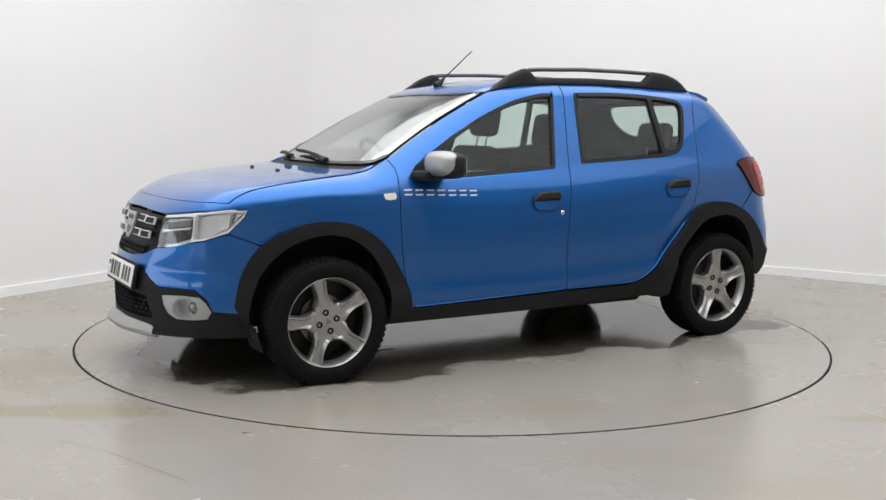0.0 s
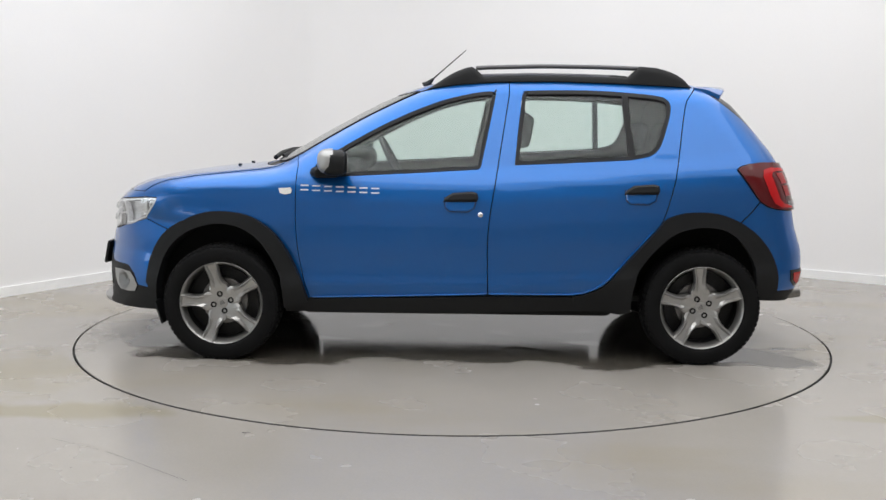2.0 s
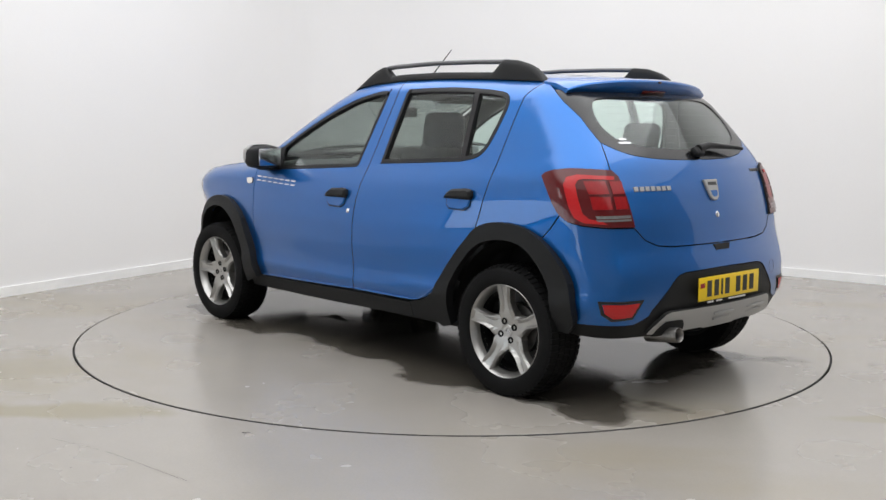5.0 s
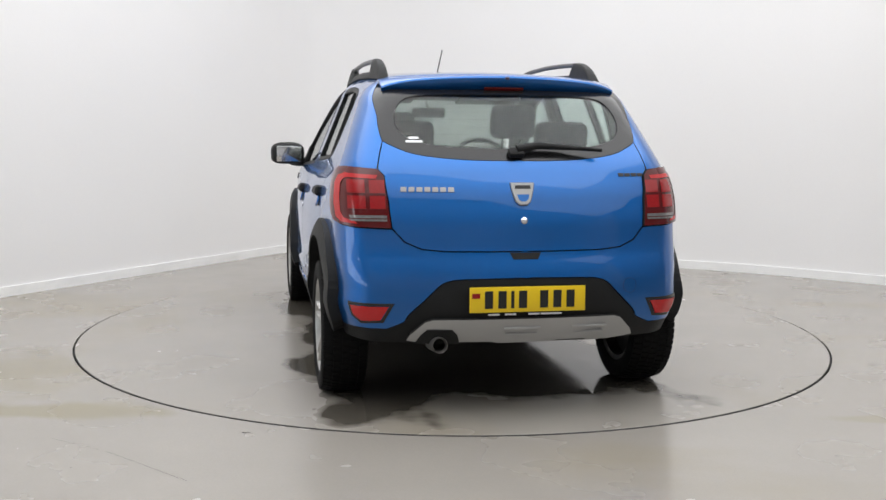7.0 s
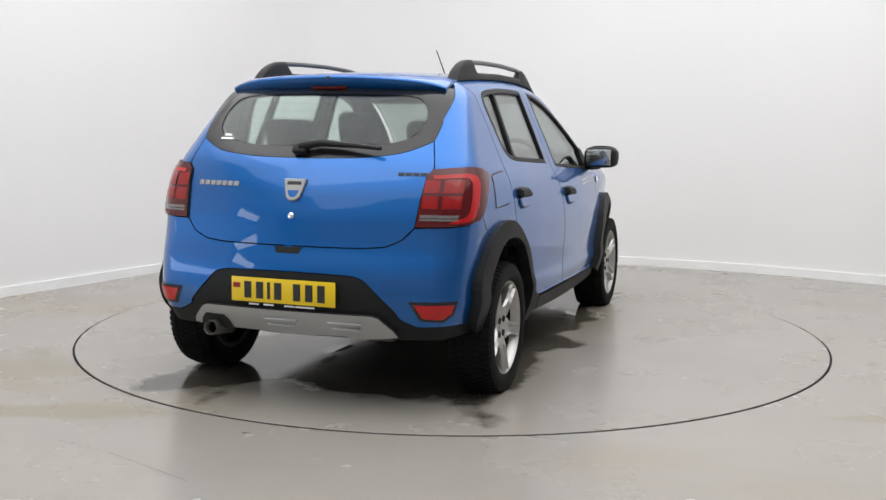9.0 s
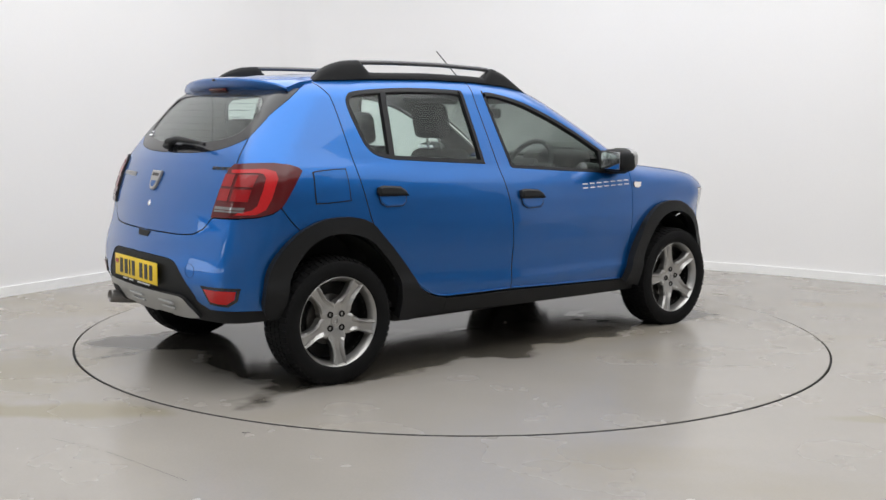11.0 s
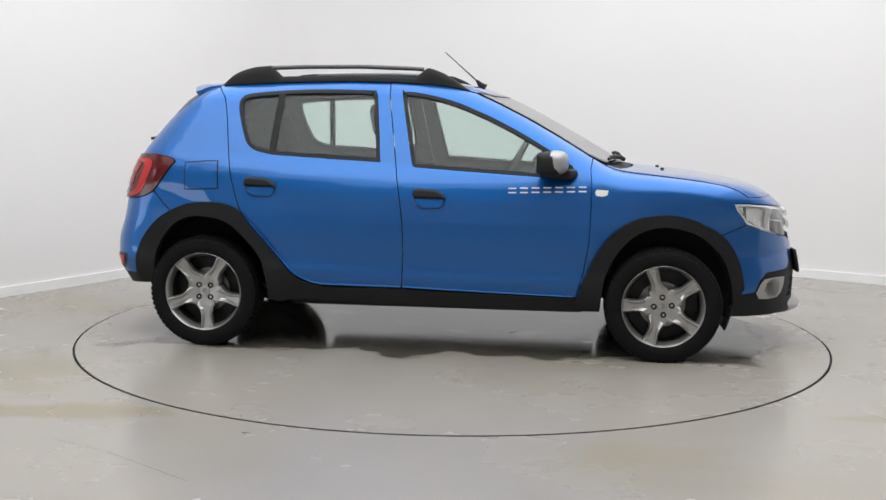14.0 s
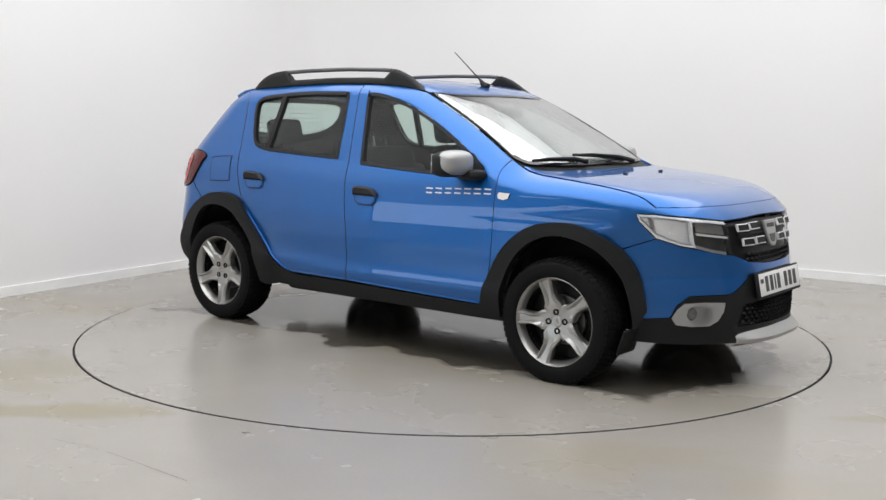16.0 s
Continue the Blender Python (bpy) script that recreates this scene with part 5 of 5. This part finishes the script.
# aerial and front wipers
za = top([0.21], [0.0])[0][2]
aerial = link("aerial_base", *tube([(0.235, 0, za - 0.003), (0.205, 0, za + 0.016), (0.178, 0, za + 0.045)], [0.026, 0.018, 0.007]), TRIM, car, "black aerial base")
link("aerial_rod", *tube([(0.18, 0, za + 0.043), (-0.017, 0, 1.721)], [0.0042, 0.0028], 8), TRIM, aerial, "thin black aerial rod")
for y0, y1 in ((0.30, -0.26), (-0.22, -0.60)):
    pa, pb = top([1.07], [abs(y0)])[0], top([0.985 if y1 < -0.4 else 1.02], [abs(y1)])[0]
    a, b = Vector((1.085, y0, pa[2] + 0.012)), Vector((pb[0], y1, pb[2] + 0.028))
    arm = link("front_wiper", *tube([a, a.lerp(b, 0.25) + Vector((0, 0, 0.014)), a.lerp(b, 0.7) + Vector((0, 0, 0.01)), b.lerp(a, 0.1)], [0.014, 0.012, 0.008, 0.006]), TRIM, car, "black front wiper arm")
    link("wiper_blade", *tube([a.lerp(b, 0.08) + Vector((-0.03, 0, 0.006)), a.lerp(b, 0.6) + Vector((-0.012, 0, 0.004)), b + Vector((0, 0, -0.004))], 0.008), SEAL, arm, "rubber wiper blade")
for y in (-0.20, 0.20):
    q = top([1.315], [abs(y)])[0]
    link("washer_jet", *moved(rbox(0.022, 0.022, 0.012, 0.005), pose(q[0], y, q[2] + 0.004)), INK, bonnet, "small black washer jet")

# ---- wheels ----
TYRE = [(0.222, -0.095), (0.235, -0.104), (0.262, -0.109), (0.288, -0.106), (0.303, -0.097), (0.311, -0.080), (0.314, -0.04), (0.315, 0.0), (0.314, 0.04), (0.311, 0.080), (0.303, 0.097), (0.297, 0.1025), (0.288, 0.105), (0.262, 0.109), (0.240, 0.106), (0.226, 0.099), (0.222, 0.092)]
RIM = [(0.196, 0.03), (0.203, 0.060), (0.211, 0.080), (0.2185, 0.094), (0.2225, 0.0985), (0.2245, 0.097), (0.224, 0.09)]


def spoke_mesh():
    """One tapered spoke with two raised ridges and a groove; r outwards along +z, width along x, face along +y."""
    v, f = [], []
    rows = ((0.030, 0.044, 0.062, 0.20, 0.0), (0.060, 0.052, 0.067, 0.22, 0.0), (0.086, 0.049, 0.074, 0.30, 0.004), (0.103, 0.040, 0.082, 0.30, 0.012), (0.135, 0.031, 0.088, 0.28, 0.017), (0.165, 0.032, 0.092, 0.34, 0.018), (0.190, 0.036, 0.095, 0.44, 0.017), (0.2205, 0.038, 0.0965, 0.55, 0.012))
    for r, w, h, c, g in rows:
        e = 0.012 if g > 0.008 else 0.003
        v += [(-w, h - 0.050, r), (-w, h - e - 0.002, r), (-w * 0.80, h - 0.001, r), (-w * 0.72, h, r), (-w * c, h - g, r), (w * c, h - g, r), (w * 0.72, h, r), (w * 0.80, h - 0.001, r), (w, h - e - 0.002, r), (w, h - 0.050, r)]
    k = 10
    for i in range(len(rows) - 1):
        for q in range(k - 1):
            f.append((i * k + q, i * k + q + 1, (i + 1) * k + q + 1, (i + 1) * k + q))
    return v, f


def tread():
    """Shoulder and centre blocks round the tyre."""
    v, f = [], []
    for y0, y1, n, shift in ((-0.100, -0.062, 64, 0), (-0.056, -0.022, 64, 0.4), (-0.016, 0.016, 64, 0.1), (0.022, 0.056, 64, 0.6), (0.062, 0.100, 64, 0.3)):
        for i in range(n):
            a0, a1 = 2 * math.pi * (i + shift) / n, 2 * math.pi * (i + shift + 0.72) / n
            k = len(v)
            for y in (y0, y1):
                dr = 0.010 if abs(y) > 0.09 else 0.0
                for a in (a0, a1):
                    for r in (0.300, 0.319 - dr):
                        v.append((r * math.cos(a), y, r * math.sin(a)))
            f += [(k + 1, k + 3, k + 7, k + 5), (k, k + 1, k + 5, k + 4), (k + 2, k + 6, k + 7, k + 3), (k, k + 2, k + 3, k + 1), (k + 4, k + 5, k + 7, k + 6)]
    return v, f


def wheel(x, side, spin, bolts):
    hub = new("wheel")
    hub.parent = car
    hub["label"] = "silver five-spoke wheel with a black tyre"
    hub.matrix_basis = pose(x, side * 0.752, 0.309 if x > 0 else 0.314) @ pose(0, 0, 0, 0, 0, 0 if side > 0 else 180) @ pose(0, 0, 0, 0, spin, 0)
    tyre = link("tyre", *lathe(TYRE, 72), RUBBER, hub, "black rubber tyre")
    link("tread", *tread(), RUBBER, tyre, "black tread blocks", False)
    link("rim", *lathe(RIM, 64), ALLOY, hub, "silver wheel rim")
    link("barrel", *lathe([(0.224, -0.092), (0.200, -0.085), (0.195, -0.03), (0.03, -0.03), (0.03, -0.02), (0.195, -0.02), (0.197, 0.055)], 40), DARK_ALLOY, hub, "dull dark wheel barrel")
    link("brake_disc", *lathe([(0.05, 0.0), (0.125, 0.0), (0.128, -0.012)], 36), STEEL, hub, "steel brake disc")
    for k in range(5):
        link("spoke", *moved(spoke_mesh(), pose(0, 0, 0, 0, 72 * k, 0)), ALLOY, hub, "", False)
    cap = link("hub_cap", *lathe([(0.0, 0.0672), (0.0265, 0.0672), (0.028, 0.0660), (0.0285, 0.0645), (0.031, 0.0640), (0.033, 0.0655), (0.064, 0.0655), (0.068, 0.040)], 32), ALLOY, hub, "silver hub cap")
    link("cap_badge", *moved(moved(prism(SHIELD, 0.003, 0.001), Matrix.Diagonal((0.26, 0.26, 1, 1))), pose(0, 0.0672, 0, -90, 0, 180)), CHROME, cap, "", False)
    for k in range(4):
        a = math.pi / 2 * k + math.radians(bolts)
        link("wheel_bolt", *moved(lathe([(0.0, 0.060), (0.008, 0.061), (0.009, 0.0665), (0.0160, 0.0675), (0.0172, 0.05)], 14), pose(0.048 * math.cos(a), 0.003, 0.048 * math.sin(a))), GRILLE_BLACK, hub, "dark wheel bolt in its well")


for x, s, spin, bolts in ((1.2945, 1, 15, 0), (-1.2945, 1, 4, -22), (1.2945, -1, 18, 13), (-1.2945, -1, -32, 14)):
    wheel(x, s, spin, bolts)

# ---- underside ----
for x, r0 in ((1.2945, 0.405), (-1.2945, 0.415)):
    for s in (1, -1):
        v, f = [], []
        n = 22
        for i in range(n):
            a = math.pi * ((0.02 if x > 0 else 0.0) + ((1.0 if x > 0 else 0.93)) * i / (n - 1))
            for y in (0.50, 0.70 if x > 0 else 0.77):
                v.append((x + r0 * math.cos(a), s * y, 0.325 + (r0 + 0.005) * math.sin(a)))
        for i in range(n - 1):
            f.append((2 * i, 2 * i + 1, 2 * i + 3, 2 * i + 2))
        f.append(tuple(2 * i for i in range(n)))
        link("wheel_well", v, f, SHADOW, car, "dark wheel well liner")
link("floor_pan", *join(moved(rbox(1.72, 1.34, 0.07, 0.03), pose(0.02, 0, 0.262)), moved(rbox(0.66, 0.96, 0.24, 0.03), pose(1.45, 0, 0.36)), moved(rbox(1.04, 1.00, 0.14, 0.03), pose(-1.33, 0, 0.41))), SHADOW, car, "dark underbody pan")
link("rear_axle", *tube([(-1.27, -0.70, 0.30), (-1.20, -0.5, 0.29), (-1.20, 0.5, 0.29), (-1.27, 0.70, 0.30)], 0.045), SHADOW, car, "dark rear axle beam")
for y in (-0.57, 0.57):
    link("trailing_arm", *join(moved(rbox(0.42, 0.13, 0.10, 0.03), pose(-1.28, y, 0.325)), tube([(-1.42, y, 0.30), (-1.39, y * 0.97, 0.62)], 0.055, 12)), SHADOW, car, "dark rear trailing arm and damper")
link("front_subframe", *moved(rbox(0.40, 1.20, 0.09, 0.03), pose(1.28, 0, 0.27)), SHADOW, car, "dark front subframe")
link("silencer", *moved(rbox(0.30, 0.42, 0.16, 0.06, 3), pose(-1.62, -0.26, 0.37)), STEEL, car, "dull steel exhaust silencer")
pipe = lathe([(0.026, -0.09), (0.033, -0.09), (0.035, 0.08), (0.033, 0.086), (0.029, 0.08), (0.027, -0.05)], 28)
link("exhaust_tip", *moved(pipe, pose(-1.875, 0.385, 0.328, 0, 0, 90) @ pose(0, 0, 0, 8, 0, 0)), STEEL, car, "round dull steel exhaust tip")
link("exhaust_bore", *moved(lathe([(0.0, -0.03), (0.0265, -0.03), (0.028, 0.05)], 20), pose(-1.875, 0.385, 0.328, 0, 0, 90) @ pose(0, 0, 0, 8, 0, 0)), SHADOW, car, "sooty exhaust bore")
for s in (1, -1):
    link("mud_flap", *moved(rbox(0.012, 0.17, 0.13, 0.004), pose(1.648, s * 0.72, 0.245, 0, 18, 0)), TRIM, car, "black front air deflector flap")

# ---- cabin ----
def seat(y, up):
    ob = new("front_seat")
    ob.parent = car
    ob["label"] = "charcoal fabric front seat"
    link("seat_cushion", *moved(rbox(0.50, 0.50, 0.17, 0.06, 3), pose(0.10, y, 0.50, 0, -6, 0)), FABRIC, ob)
    link("backrest", *moved(join(rbox(0.13, 0.46, 0.62, 0.055, 3), moved(rbox(0.16, 0.09, 0.46, 0.04, 3), pose(0.03, 0.20, -0.05)), moved(rbox(0.16, 0.09, 0.46, 0.04, 3), pose(0.03, -0.20, -0.05))), pose(-0.20, y, 0.84, 0, -17, 0)), FABRIC, ob)
    h = link("headrest", *moved(rbox(0.10, 0.27, 0.20, 0.048, 4), pose(-0.345, y, 1.247 + up, 0, -10, 0)), FABRIC, ob)
    for d in (-0.055, 0.055):
        link("headrest_post", *tube([(-0.300, y + d, 1.08), (-0.338, y + d, 1.21 + up)], 0.007, 8), CHROME, h, "chrome post")


seat(0.36, 0.0)
seat(-0.36, 0.05)
bench = new("rear_seat")
bench.parent = car
bench["label"] = "charcoal fabric rear bench seat"
link("seat_cushion", *moved(rbox(0.48, 1.24, 0.17, 0.06, 3), pose(-0.70, 0, 0.54, 0, -5, 0)), FABRIC, bench)
link("backrest", *moved(rbox(0.13, 1.24, 0.54, 0.05, 3), pose(-1.02, 0, 0.82, 0, -20, 0)), FABRIC, bench)
for y in (0.40, -0.40):
    h = link("headrest", *moved(rbox(0.09, 0.28, 0.17, 0.045, 3), pose(-1.135, y, 1.215, 0, -12, 0)), FABRIC, bench)
    for d in (-0.05, 0.05):
        link("headrest_post", *tube([(-1.11, y + d, 1.04), (-1.125, y + d, 1.14)], 0.006, 6), CHROME, h)
link("parcel_shelf", *moved(rbox(0.42, 1.16, 0.03, 0.012), pose(-1.36, 0, 1.02)), LINING, car, "grey parcel shelf")
link("dashboard", *join(moved(rbox(0.42, 1.34, 0.22, 0.08, 3), pose(0.83, 0, 0.93, 0, 6, 0)), moved(rbox(0.24, 0.42, 0.14, 0.05, 3), pose(0.68, -0.36, 1.055)), moved(rbox(0.20, 0.30, 0.10, 0.04, 3), pose(0.70, 0.0, 1.02)), moved(rbox(0.16, 0.24, 0.36, 0.04, 2), pose(0.66, 0, 0.80))), DASH, car, "dark grey dashboard")
sw = pose(0.43, -0.36, 1.015, 0, -62, 0)
ringpath = [tuple(sw @ Vector((0.185 * math.cos(2 * math.pi * i / 28), 0.185 * math.sin(2 * math.pi * i / 28), 0))) for i in range(29)]
steer = link("steering_wheel", *tube(ringpath, 0.016, 8, False), DASH, car, "black steering wheel")
link("wheel_boss", *moved(join(rbox(0.13, 0.13, 0.05, 0.03, 2), moved(rbox(0.035, 0.34, 0.022, 0.01), pose(0.02, 0, 0))), sw), DASH, steer)
link("cabin_mirror", *moved(join(rbox(0.03, 0.22, 0.065, 0.014, 2), tube([(0.01, 0, 0.02), (0.05, 0, 0.055)], 0.010, 8)), pose(0.42, 0, 1.35)), DASH, car, "dark rear-view mirror")
for y in (0.34, -0.34):
    link("sun_visor", *moved(rbox(0.14, 0.40, 0.02, 0.009), pose(0.20, y, 1.425, 0, 10, 0)), LINING, car, "pale sun visor")
link("cabin_floor", *moved(rbox(2.5, 1.44, 0.03, 0.01), pose(-0.25, 0, 0.34)), SHADOW, car, "dark cabin carpet")
link("bulkhead", *moved(rbox(0.05, 1.36, 0.66, 0.02), pose(1.0, 0, 0.66)), SHADOW, car, "dark bulkhead behind the dashboard")
link("boot_lining", *moved(rbox(0.03, 1.10, 0.55, 0.01), pose(-1.72, 0, 0.72)), SHADOW, car, "dark boot lining")

for ob in panes + [windscreen, screen_rear]:
    ob.visible_shadow = False


def motions():
    walk(car, [(t, pose(0, 0, 0, 0, 0, a) @ pose(CAR_X, CAR_Y, 0.0)) for t, a in TURN])
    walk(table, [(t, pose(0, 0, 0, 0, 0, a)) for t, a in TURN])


motions()
